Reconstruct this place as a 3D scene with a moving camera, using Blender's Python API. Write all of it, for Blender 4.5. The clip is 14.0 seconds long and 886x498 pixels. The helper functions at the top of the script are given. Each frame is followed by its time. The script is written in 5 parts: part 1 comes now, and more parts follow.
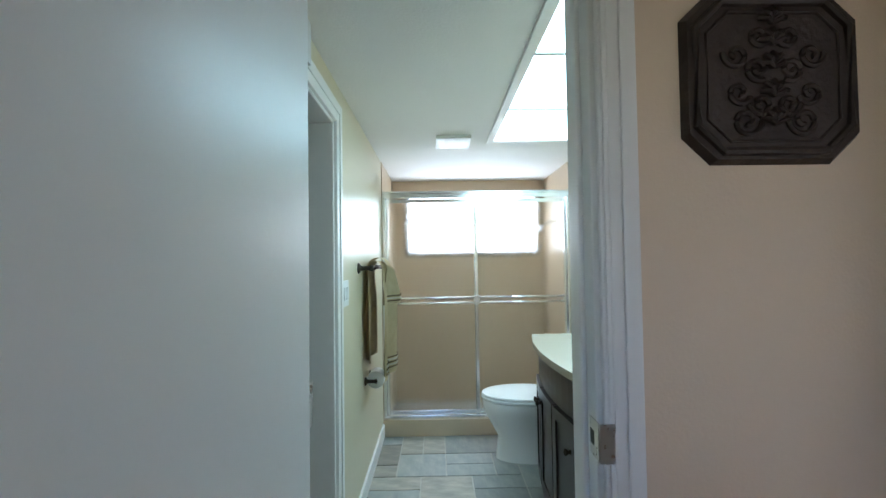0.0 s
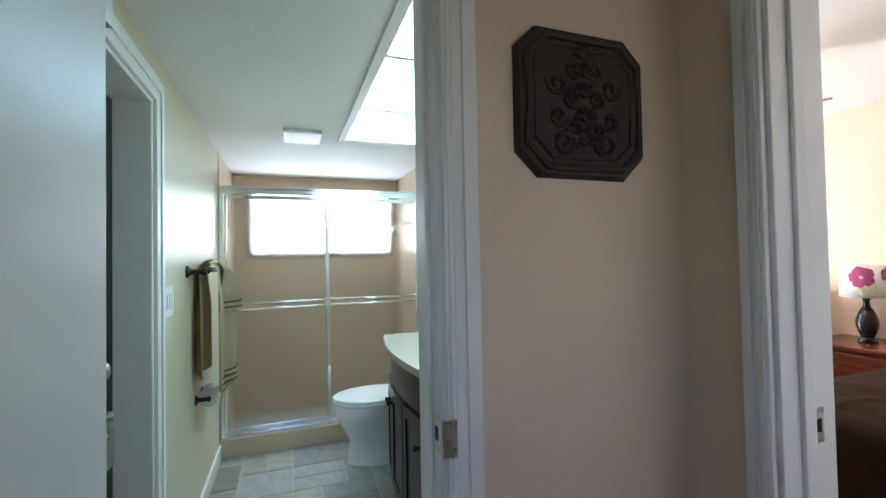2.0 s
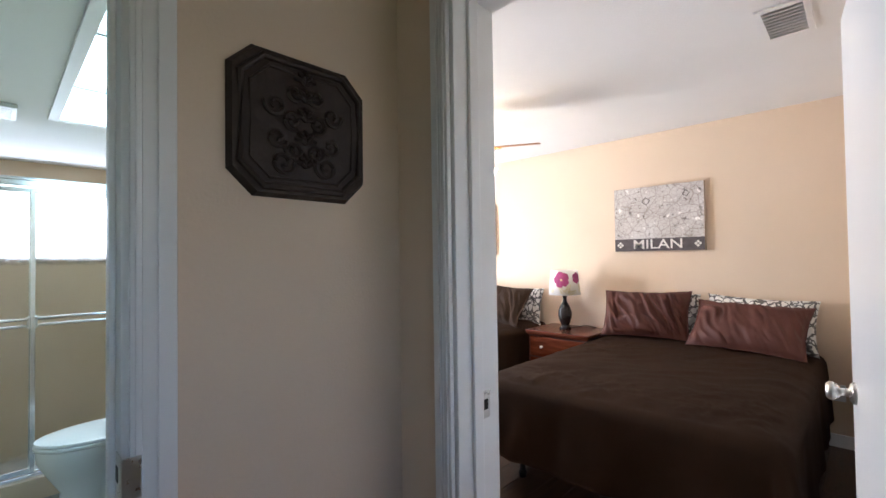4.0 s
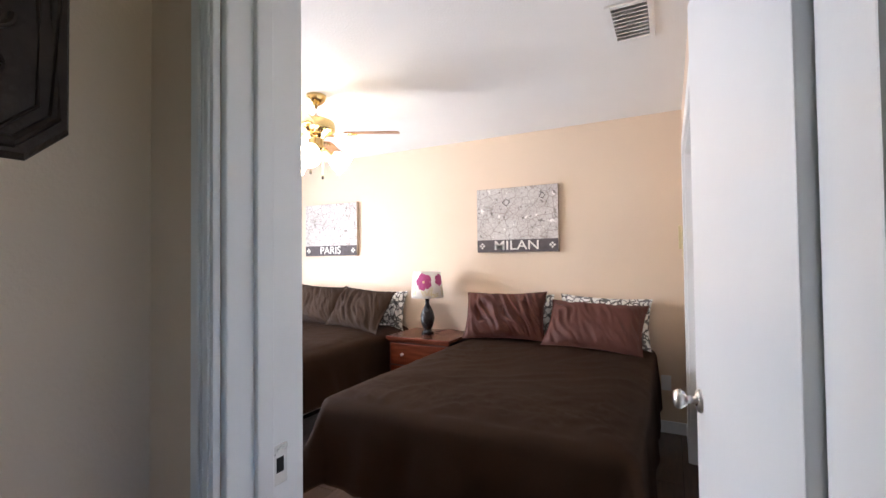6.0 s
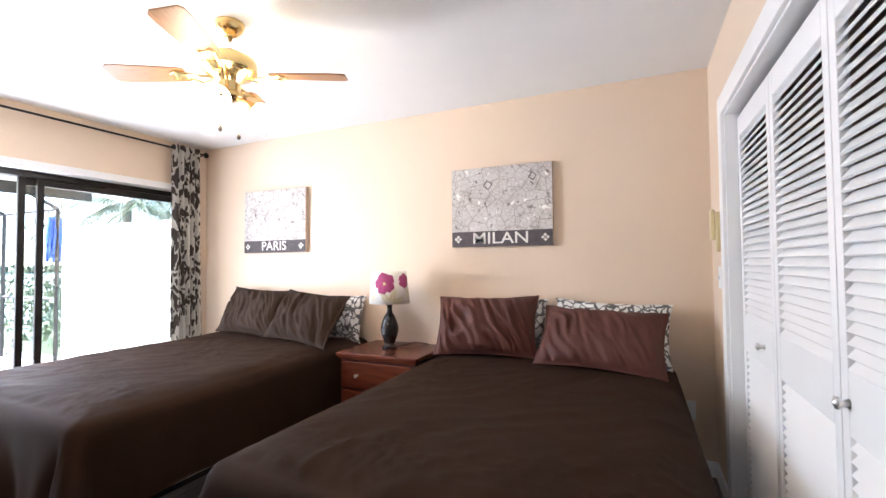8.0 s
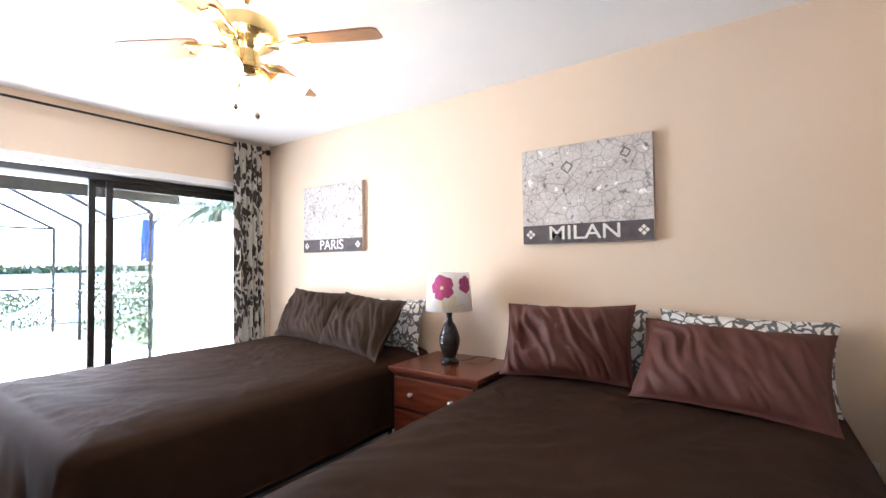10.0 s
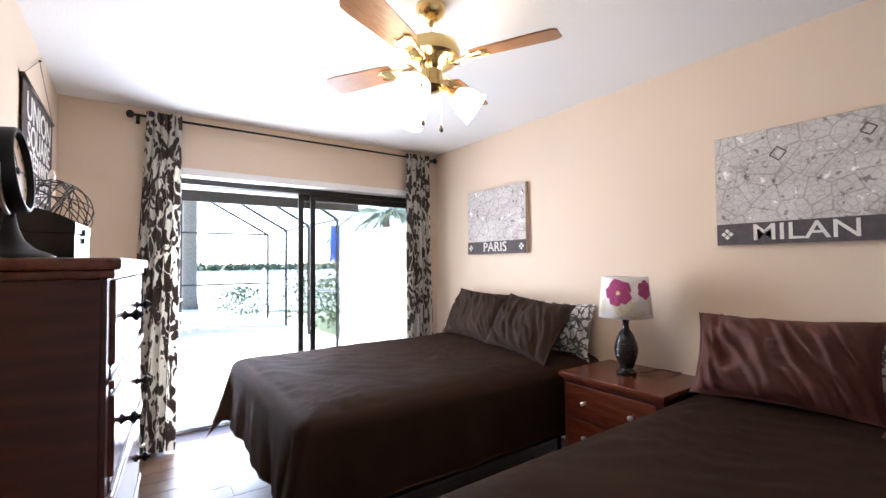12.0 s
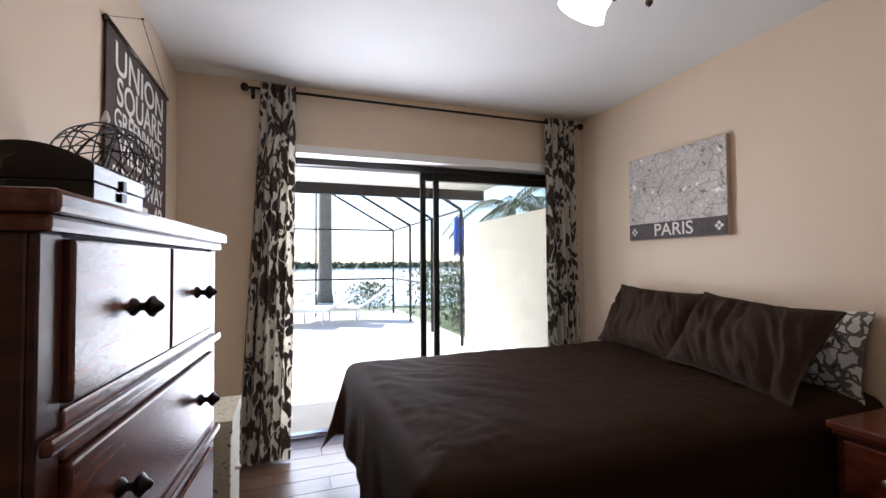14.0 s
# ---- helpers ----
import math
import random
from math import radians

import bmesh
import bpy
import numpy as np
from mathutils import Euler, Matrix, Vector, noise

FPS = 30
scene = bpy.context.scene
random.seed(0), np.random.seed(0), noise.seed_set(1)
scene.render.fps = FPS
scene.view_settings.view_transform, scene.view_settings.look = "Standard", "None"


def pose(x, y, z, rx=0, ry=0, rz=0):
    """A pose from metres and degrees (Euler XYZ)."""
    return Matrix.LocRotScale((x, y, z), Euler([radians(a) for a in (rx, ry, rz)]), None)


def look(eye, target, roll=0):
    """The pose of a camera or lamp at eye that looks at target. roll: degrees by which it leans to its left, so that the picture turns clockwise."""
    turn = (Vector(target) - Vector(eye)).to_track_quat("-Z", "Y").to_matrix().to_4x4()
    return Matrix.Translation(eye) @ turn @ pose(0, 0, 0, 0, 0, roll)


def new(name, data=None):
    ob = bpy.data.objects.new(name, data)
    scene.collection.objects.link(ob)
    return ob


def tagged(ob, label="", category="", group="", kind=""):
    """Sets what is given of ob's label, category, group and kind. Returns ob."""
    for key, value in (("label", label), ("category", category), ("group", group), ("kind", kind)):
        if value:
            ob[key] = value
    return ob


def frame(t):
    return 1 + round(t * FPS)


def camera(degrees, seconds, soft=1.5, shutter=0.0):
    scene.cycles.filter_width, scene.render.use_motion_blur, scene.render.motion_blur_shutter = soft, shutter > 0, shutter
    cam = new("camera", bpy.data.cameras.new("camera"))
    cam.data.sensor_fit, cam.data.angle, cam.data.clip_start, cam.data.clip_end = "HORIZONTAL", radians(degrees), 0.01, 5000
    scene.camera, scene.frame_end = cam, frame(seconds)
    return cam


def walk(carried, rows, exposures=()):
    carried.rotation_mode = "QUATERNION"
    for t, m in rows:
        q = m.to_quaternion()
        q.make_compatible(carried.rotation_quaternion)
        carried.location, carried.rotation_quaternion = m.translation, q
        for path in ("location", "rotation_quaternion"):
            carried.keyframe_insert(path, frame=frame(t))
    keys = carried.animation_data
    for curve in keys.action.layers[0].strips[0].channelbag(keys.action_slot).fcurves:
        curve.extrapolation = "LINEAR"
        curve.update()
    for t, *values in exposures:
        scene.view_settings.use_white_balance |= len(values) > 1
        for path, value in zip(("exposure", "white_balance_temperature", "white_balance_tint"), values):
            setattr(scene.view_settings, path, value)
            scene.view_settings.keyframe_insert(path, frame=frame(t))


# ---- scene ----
cam = camera(91.4, 14.0)
PATH = [
    (0, (0.17, 0.18, 1.333), (0.2, 2.179, 1.389), -0.8),
    (0.5, (0.149, 0.232, 1.33), (0.296, 2.226, 1.385), -0.8),
    (1, (0.147, 0.261, 1.33), (0.445, 2.238, 1.38), -1.0),
    (1.5, (0.164, 0.245, 1.337), (0.645, 2.185, 1.385), -0.9),
    (2, (0.19, 0.196, 1.339), (0.87, 2.076, 1.384), -1.1),
    (2.5, (0.224, 0.148, 1.33), (1.116, 1.937, 1.379), -0.8),
    (3, (0.263, 0.103, 1.329), (1.357, 1.777, 1.373), -0.8),
    (3.5, (0.306, 0.062, 1.35), (1.584, 1.599, 1.387), -0.6),
    (4, (0.33, 0.041, 1.373), (1.766, 1.432, 1.414), -0.8),
    (4.2, (0.334, 0.029, 1.378), (1.822, 1.364, 1.418), -0.9),
    (6.3, (0.804, 0.155, 1.345), (2.59, 1.053, 1.393), -0.6),
    (6.5, (0.875, 0.17, 1.335), (2.668, 1.054, 1.386), -0.6),
    (7, (1.059, 0.248, 1.312), (2.874, 1.085, 1.373), -0.5),
    (7.2, (1.133, 0.301, 1.305), (2.959, 1.116, 1.368), -0.5),
    (9.3, (1.804, 0.538, 1.291), (3.581, 1.452, 1.357), -0.4),
    (9.5, (1.85, 0.55, 1.309), (3.596, 1.524, 1.361), -0.6),
    (10, (1.912, 0.586, 1.31), (3.551, 1.731, 1.366), -0.7),
    (10.5, (1.901, 0.602, 1.335), (3.421, 1.901, 1.384), -0.8),
    (11, (1.863, 0.628, 1.329), (3.266, 2.052, 1.387), -0.7),
    (11.5, (1.844, 0.644, 1.329), (3.125, 2.18, 1.389), -0.6),
    (12, (1.824, 0.676, 1.331), (2.988, 2.301, 1.392), -0.5),
    (12.5, (1.831, 0.742, 1.323), (2.876, 2.446, 1.386), -0.5),
    (13, (1.867, 0.878, 1.311), (2.793, 2.649, 1.372), -0.5),
    (13.5, (1.938, 1.117, 1.291), (2.747, 2.944, 1.352), -0.4),
    (14, (2.06, 1.381, 1.256), (2.737, 3.262, 1.316), -0.4),
]
walk(cam, [(t, look(eye, target, roll)) for t, eye, target, roll in PATH],
     exposures=[(0.0, 3.3, 5800, 12), (2.0, 3.15, 5800, 13), (4.2, 3.1, 5750, 14), (6.5, 3.1, 5700, 15), (9.5, 3.1, 5500, 12), (11.0, 2.85, 5500, 13), (12.5, 2.15, 5700, 15), (14.0, 1.3, 5850, 15)])

# ---- world, sun and large lights ----
SUN_EL, SUN_AZ = 42.0, 320.0          # elevation; compass direction the sun stands in, clockwise from +y
world = bpy.data.worlds.new("world")
scene.world = world
world.use_nodes = True
wn = world.node_tree.nodes
sky = wn.new("ShaderNodeTexSky")
sky.sky_type, sky.sun_disc = "NISHITA", False
sky.sun_elevation, sky.sun_rotation = radians(SUN_EL), radians(SUN_AZ)
world.node_tree.links.new(sky.outputs[0], wn["Background"].inputs[0])
wn["Background"].inputs[1].default_value = 0.15
sun = new("sun", bpy.data.lights.new("sun", "SUN"))
sun.data.energy, sun.data.angle, sun.data.color = 5.0, radians(0.5), (1.0, 0.96, 0.9)
az, el = radians(SUN_AZ), radians(SUN_EL)
sun.matrix_world = look((0, 0, 30), (-math.sin(az) * math.cos(el), -math.cos(az) * math.cos(el), 30 - math.sin(el)))


def area(name, eye, target, w, h, watts, colour=(1, 1, 1)):
    lamp = new(name, bpy.data.lights.new(name, "AREA"))
    lamp.data.shape, lamp.data.size, lamp.data.size_y = "RECTANGLE", w, h
    lamp.data.energy, lamp.data.color = watts, colour
    lamp.matrix_world = look(eye, target)
    return lamp


area("daylight_patio_door", (2.62, 4.61, 1.02), (1.95, 0, 1.3), 1.15, 1.9, 18.5, (0.95, 0.97, 1.0))
area("daylight_shower_window", (0.52, 4.34, 1.68), (0.52, 0, 1.2), 1.2, 0.5, 1.7, (0.86, 0.95, 1.0))

# added fill with no seen source: orange light to brighten the dark hall
area("fill_hall", (0.0, -1.36, 1.6), (0.0, 0, 1.2), 0.55, 0.75, 0.06, (1.0, 0.50, 0.27))

# ---- materials ----


def material(name, colour, colour2=None, rough=0.6, metal=0.0, scale=6.0, bump=0.0, bump_scale=60.0, spec=0.5,
             stretch=(1, 1, 1), detail=5.0, rand=0.0, emit=None, trans=0.0, ior=1.45, sheen=0.0):
    m = bpy.data.materials.new(name)
    m.use_nodes = True
    n, l = m.node_tree.nodes, m.node_tree.links
    b = n["Principled BSDF"]
    b.inputs["Base Color"].default_value = (*colour, 1)
    b.inputs["Roughness"].default_value, b.inputs["Metallic"].default_value = rough, metal
    b.inputs["Specular IOR Level"].default_value, b.inputs["IOR"].default_value = spec, ior
    b.inputs["Transmission Weight"].default_value, b.inputs["Sheen Weight"].default_value = trans, sheen
    co = n.new("ShaderNodeTexCoord")
    mp = n.new("ShaderNodeMapping")
    mp.inputs["Scale"].default_value = stretch
    l.new(co.outputs["Object"], mp.inputs[0])
    m["vec"] = 1
    if colour2:
        a = n.new("ShaderNodeTexNoise")
        a.inputs["Scale"].default_value, a.inputs["Detail"].default_value = scale, detail
        l.new(mp.outputs[0], a.inputs["Vector"])
        r = n.new("ShaderNodeValToRGB")
        r.color_ramp.elements[0].position, r.color_ramp.elements[1].position = 0.3, 0.7
        r.color_ramp.elements[0].color, r.color_ramp.elements[1].color = (*colour, 1), (*colour2, 1)
        l.new(a.outputs["Fac"], r.inputs[0])
        out = r.outputs[0]
        if rand:
            oi = n.new("ShaderNodeObjectInfo")
            hs = n.new("ShaderNodeHueSaturation")
            mr = n.new("ShaderNodeMapRange")
            mr.inputs[3].default_value, mr.inputs[4].default_value = 1 - rand, 1 + rand
            l.new(oi.outputs["Random"], mr.inputs[0])
            l.new(mr.outputs[0], hs.inputs["Value"])
            l.new(out, hs.inputs["Color"])
            out = hs.outputs[0]
        l.new(out, b.inputs["Base Color"])
        rr = n.new("ShaderNodeMapRange")
        rr.inputs[3].default_value, rr.inputs[4].default_value = max(0.02, rough - 0.06), min(1, rough + 0.08)
        l.new(a.outputs["Fac"], rr.inputs[0])
        if rough > 0.12:
            l.new(rr.outputs[0], b.inputs["Roughness"])
    if bump:
        g = n.new("ShaderNodeTexNoise")
        g.inputs["Scale"].default_value, g.inputs["Detail"].default_value = bump_scale, 4
        l.new(mp.outputs[0], g.inputs["Vector"])
        bu = n.new("ShaderNodeBump")
        bu.inputs["Strength"].default_value, bu.inputs["Distance"].default_value = bump, 0.01
        l.new(g.outputs["Fac"], bu.inputs["Height"])
        l.new(bu.outputs[0], b.inputs["Normal"])
    if emit:
        b.inputs["Emission Color"].default_value, b.inputs["Emission Strength"].default_value = (*emit[0], 1), emit[1]
    return m


def voronoi_print(m, scale, dark, light, edge=0.08, feature="DISTANCE_TO_EDGE", stretch=(1, 1, 1), extra=None):
    """Prints a cell pattern on a material: dark lines or spots on a light ground."""
    n, l = m.node_tree.nodes, m.node_tree.links
    b = n["Principled BSDF"]
    co, mp, v = n.new("ShaderNodeTexCoord"), n.new("ShaderNodeMapping"), n.new("ShaderNodeTexVoronoi")
    mp.inputs["Scale"].default_value = stretch
    l.new(co.outputs["Object"], mp.inputs[0])
    ns = n.new("ShaderNodeTexNoise")
    ns.inputs["Scale"].default_value = scale * 0.7
    ad = n.new("ShaderNodeMixRGB")
    ad.blend_type, ad.inputs[0].default_value = "LINEAR_LIGHT", 0.06 if extra is None else extra
    l.new(mp.outputs[0], ns.inputs["Vector"])
    l.new(mp.outputs[0], ad.inputs[1])
    l.new(ns.outputs["Color"], ad.inputs[2])
    l.new(ad.outputs[0], v.inputs["Vector"])
    v.feature = feature
    v.inputs["Scale"].default_value = scale
    r = n.new("ShaderNodeValToRGB")
    r.color_ramp.interpolation = "LINEAR"
    e = r.color_ramp.elements
    e[0].position, e[1].position = edge, edge + 0.04
    e[0].color, e[1].color = (*dark, 1), (*light, 1)
    l.new(v.outputs["Distance"], r.inputs[0])
    l.new(r.outputs[0], b.inputs["Base Color"])
    return m


WALL = material("beige wall paint", (0.69, 0.55, 0.41), (0.72, 0.575, 0.43), 0.55, scale=1.5, bump=0.12, bump_scale=140)
BATH_WALL = material("pale olive wall paint", (0.60, 0.54, 0.38), (0.63, 0.57, 0.41), 0.3, scale=1.5, bump=0.1, bump_scale=120)
CEIL = material("white ceiling paint", (0.80, 0.79, 0.77), (0.83, 0.82, 0.80), 0.7, scale=2, bump=0.2, bump_scale=90)
WHITE = material("white gloss trim paint", (0.78, 0.77, 0.75), (0.82, 0.81, 0.79), 0.35, scale=3, bump=0.04, bump_scale=40)
DOORPAINT = material("white door paint", (0.72, 0.72, 0.71), (0.76, 0.76, 0.75), 0.32, scale=1.2, bump=0.05, bump_scale=30)
FLOORWOOD = material("dark wood-look floor plank", (0.055, 0.030, 0.018), (0.115, 0.065, 0.04), 0.3, scale=5, stretch=(1, 9, 1),
                     bump=0.12, bump_scale=40, rand=0.25)
GROUT = material("dark grout", (0.03, 0.025, 0.02), (0.05, 0.04, 0.03), 0.9, scale=30)
STONE = material("slate-look vinyl tile", (0.21, 0.205, 0.18), (0.40, 0.36, 0.30), 0.34, scale=7, stretch=(1, 2.2, 1), bump=0.15,
                 bump_scale=25, rand=0.28)
STONE_B = material("blue grey slate-look vinyl tile", (0.23, 0.25, 0.25), (0.36, 0.36, 0.33), 0.34, scale=7, stretch=(2.2, 1, 1),
                   bump=0.15, bump_scale=25, rand=0.2)
TILE = material("beige shower tile", (0.50, 0.39, 0.27), (0.56, 0.44, 0.31), 0.3, scale=4, bump=0.05, bump_scale=30, rand=0.05)
CHROME = material("brushed chrome", (0.75, 0.76, 0.78), (0.82, 0.83, 0.85), 0.16, 1.0, scale=30)
NICKEL = material("satin nickel", (0.62, 0.60, 0.57), (0.68, 0.66, 0.63), 0.28, 1.0, scale=30)
BRONZE = material("oil-rubbed bronze", (0.035, 0.026, 0.02), (0.06, 0.045, 0.03), 0.38, 0.7, scale=20)
BRASS = material("polished brass", (0.78, 0.58, 0.24), (0.82, 0.62, 0.28), 0.2, 1.0, scale=20)
COPPER = material("aged copper brass", (0.52, 0.30, 0.14), (0.60, 0.36, 0.18), 0.25, 1.0, scale=20)
BLADE = material("oak fan blade", (0.25, 0.11, 0.035), (0.38, 0.19, 0.07), 0.4, scale=8, stretch=(1.5, 14, 1), bump=0.05)
# CHERRY is darker, for bodies and stiles; CHERRY_Y lighter, for tops, drawers, mouldings
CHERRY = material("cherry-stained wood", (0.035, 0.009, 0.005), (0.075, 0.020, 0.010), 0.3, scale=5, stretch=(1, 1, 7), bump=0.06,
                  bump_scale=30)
CHERRY_Y = material("lighter cherry-stained wood, grain across", (0.085, 0.020, 0.010), (0.15, 0.040, 0.019), 0.22, spec=0.5, scale=5, stretch=(7, 1, 7),
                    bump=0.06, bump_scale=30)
ESPRESSO = material("espresso-stained wood", (0.012, 0.008, 0.007), (0.028, 0.018, 0.014), 0.3, scale=6, stretch=(1, 1, 6), bump=0.05)
GRANITE = voronoi_print(material("speckled granite", (0.5, 0.48, 0.4), rough=0.15), 130, (0.17, 0.14, 0.10), (0.52, 0.50, 0.41), 0.30, "F1",
                        extra=0.3)
PORCELAIN = material("white porcelain", (0.80, 0.81, 0.80), (0.83, 0.84, 0.83), 0.08, scale=2)
COMFORTER = material("dark brown cotton comforter", (0.050, 0.025, 0.013), (0.062, 0.032, 0.018), 0.8, spec=0.25, scale=5, bump=0.25, bump_scale=320,
                     sheen=0.0)
SHAM_DARK = material("dark brown cotton sham", (0.034, 0.020, 0.013), (0.044, 0.026, 0.017), 0.85, spec=0.2, scale=6, bump=0.25, bump_scale=300, sheen=0.0)
SHAM_RED = material("red-brown sateen sham", (0.080, 0.026, 0.018), (0.108, 0.037, 0.026), 0.58, spec=0.35, scale=6, bump=0.2, bump_scale=300, sheen=0.0)
LATTICE = voronoi_print(material("white sham printed with grey rings", (0.8, 0.8, 0.8), rough=0.8, bump=0.2, bump_scale=300), 17,
                        (0.13, 0.125, 0.12), (0.78, 0.77, 0.72), 0.075)
MATTRESS = material("white mattress cloth", (0.55, 0.53, 0.50), (0.6, 0.58, 0.55), 0.9, scale=10, bump=0.3, bump_scale=200)
CURTAIN = voronoi_print(material("printed curtain cloth", (0.7, 0.66, 0.58), rough=0.85, bump=0.3, bump_scale=300), 7.5, (0.075, 0.055, 0.045),
                        (0.70, 0.66, 0.58), 0.50, "F1", stretch=(1.5, 1.5, 0.75), extra=0.45)
IRON = material("black iron", (0.012, 0.011, 0.011), (0.022, 0.02, 0.02), 0.45, 0.6, scale=20)
ALU = material("dark bronze aluminium", (0.018, 0.016, 0.015), (0.03, 0.027, 0.025), 0.42, 0.5, scale=15)
GLASS = material("clear glass", (0.96, 0.98, 0.97), rough=0.0, trans=1.0, ior=1.45)
OBSCURE = material("pebbled obscure glass", (0.93, 0.92, 0.89), rough=0.03, trans=1.0, ior=1.25, bump=0.4, bump_scale=60)
MIRROR = material("mirror glass", (0.9, 0.9, 0.9), rough=0.02, metal=1.0)
PLAQUE = material("dark bronze plaque casting", (0.020, 0.013, 0.010), (0.040, 0.026, 0.019), 0.5, 0.1, scale=20, bump=0.25, bump_scale=70)
CANVAS_SIDE = material("canvas edge", (0.42, 0.33, 0.24), (0.48, 0.38, 0.28), 0.9, scale=20)
BAND = material("charcoal printed band", (0.075, 0.062, 0.062), (0.11, 0.095, 0.095), 0.8, scale=25)
LETTER = material("off-white lettering", (0.70, 0.66, 0.60), (0.76, 0.73, 0.67), 0.8, scale=60)
POSTER = material("dark brown poster cloth", (0.060, 0.040, 0.034), (0.085, 0.058, 0.05), 0.85, scale=12, bump=0.2, bump_scale=200)
SHADE = material("white fabric lampshade", (0.80, 0.77, 0.72), (0.84, 0.81, 0.77), 0.85, scale=30, bump=0.2, bump_scale=300)
FLOWER = material("plum flower print", (0.32, 0.045, 0.15), (0.45, 0.09, 0.23), 0.85, scale=50)
LEAF_PRINT = material("yellow leaf print", (0.62, 0.52, 0.25), (0.70, 0.62, 0.36), 0.85, scale=50)
CERAMIC = material("black brown ceramic", (0.010, 0.008, 0.008), (0.02, 0.016, 0.015), 0.22, scale=12)
PLASTIC = material("almond plastic", (0.62, 0.52, 0.28), (0.66, 0.56, 0.32), 0.4, scale=10)
PLATE = material("white plastic", (0.75, 0.76, 0.76), (0.79, 0.80, 0.80), 0.3, scale=10)
TOWEL = material("tan terry towel", (0.52, 0.42, 0.24), (0.58, 0.48, 0.29), 0.95, scale=30, bump=0.3, bump_scale=420)
STRIPE = material("dark towel stripe", (0.13, 0.09, 0.05), (0.17, 0.12, 0.07), 0.95, scale=60)
STRIPE_W = material("cream towel stripe", (0.66, 0.62, 0.50), (0.7, 0.66, 0.55), 0.95, scale=60)
DARKDOOR = material("near-black door", (0.010, 0.009, 0.009), (0.016, 0.015, 0.014), 0.4, scale=4)
OPAL = material("lit opal glass", (0.9, 0.88, 0.84), rough=0.3, emit=((1.0, 0.80, 0.54), 4.6))
PANEL_LIT = material("lit acrylic diffuser", (0.85, 0.88, 0.88), rough=0.5, emit=((0.58, 0.92, 1.0), 0.72))
WINDOW_FAR = material("bright hazy sky beyond the window", (0.8, 0.8, 0.8), rough=1.0, emit=((0.90, 0.96, 1.0), 1.0))
CONCRETE = material("pale pool deck", (0.62, 0.59, 0.54), (0.70, 0.67, 0.62), 0.8, scale=3, bump=0.3, bump_scale=80)
STUCCO = material("cream stucco", (0.76, 0.71, 0.61), (0.80, 0.75, 0.66), 0.9, scale=4, bump=0.5, bump_scale=80)
SOFFIT = material("white soffit board", (0.72, 0.70, 0.66), (0.77, 0.75, 0.71), 0.6, scale=4)
GRASS = material("far lawn and lake shore", (0.09, 0.12, 0.045), (0.22, 0.24, 0.14), 0.9, scale=0.4)
WATER = material("pale lake water", (0.20, 0.26, 0.30), (0.25, 0.31, 0.35), 0.12, scale=0.2, bump=0.1, bump_scale=2)
LEAF = material("green leaves", (0.10, 0.12, 0.06), (0.12, 0.15, 0.085), 0.55, scale=6, rand=0.2)
BARK = material("palm bark", (0.16, 0.13, 0.10), (0.25, 0.21, 0.16), 0.9, scale=20, bump=0.5, bump_scale=30)
BLUE = material("blue towel cloth", (0.03, 0.09, 0.42), (0.05, 0.13, 0.5), 0.9, scale=20)
VINYL_W = material("white resin", (0.75, 0.75, 0.73), (0.79, 0.79, 0.77), 0.4, scale=10)
WOODBOX = material("black lacquered box", (0.012, 0.009, 0.008), (0.02, 0.015, 0.013), 0.16, scale=8)
BOXPAPER = voronoi_print(material("cream box paper with brown print", (0.6, 0.55, 0.42), rough=0.8), 14, (0.16, 0.13, 0.09), (0.60, 0.56, 0.44),
                         0.2, "F1", extra=0.4)
DIAL = material("tan clock dial paper", (0.46, 0.33, 0.19), (0.56, 0.43, 0.27), 0.35, scale=14)
for glossy in (CHERRY_Y, FLOORWOOD):
    glossy.node_tree.nodes["Principled BSDF"].inputs["Coat Weight"].default_value = 0.12
    glossy.node_tree.nodes["Principled BSDF"].inputs["Coat Roughness"].default_value = 0.2
WIRE = material("dark wire", (0.02, 0.017, 0.015), (0.035, 0.03, 0.025), 0.4, 0.8, scale=20)

MAP = material("faded street map print", (0.5, 0.47, 0.45), rough=0.85, bump=0.15, bump_scale=250)


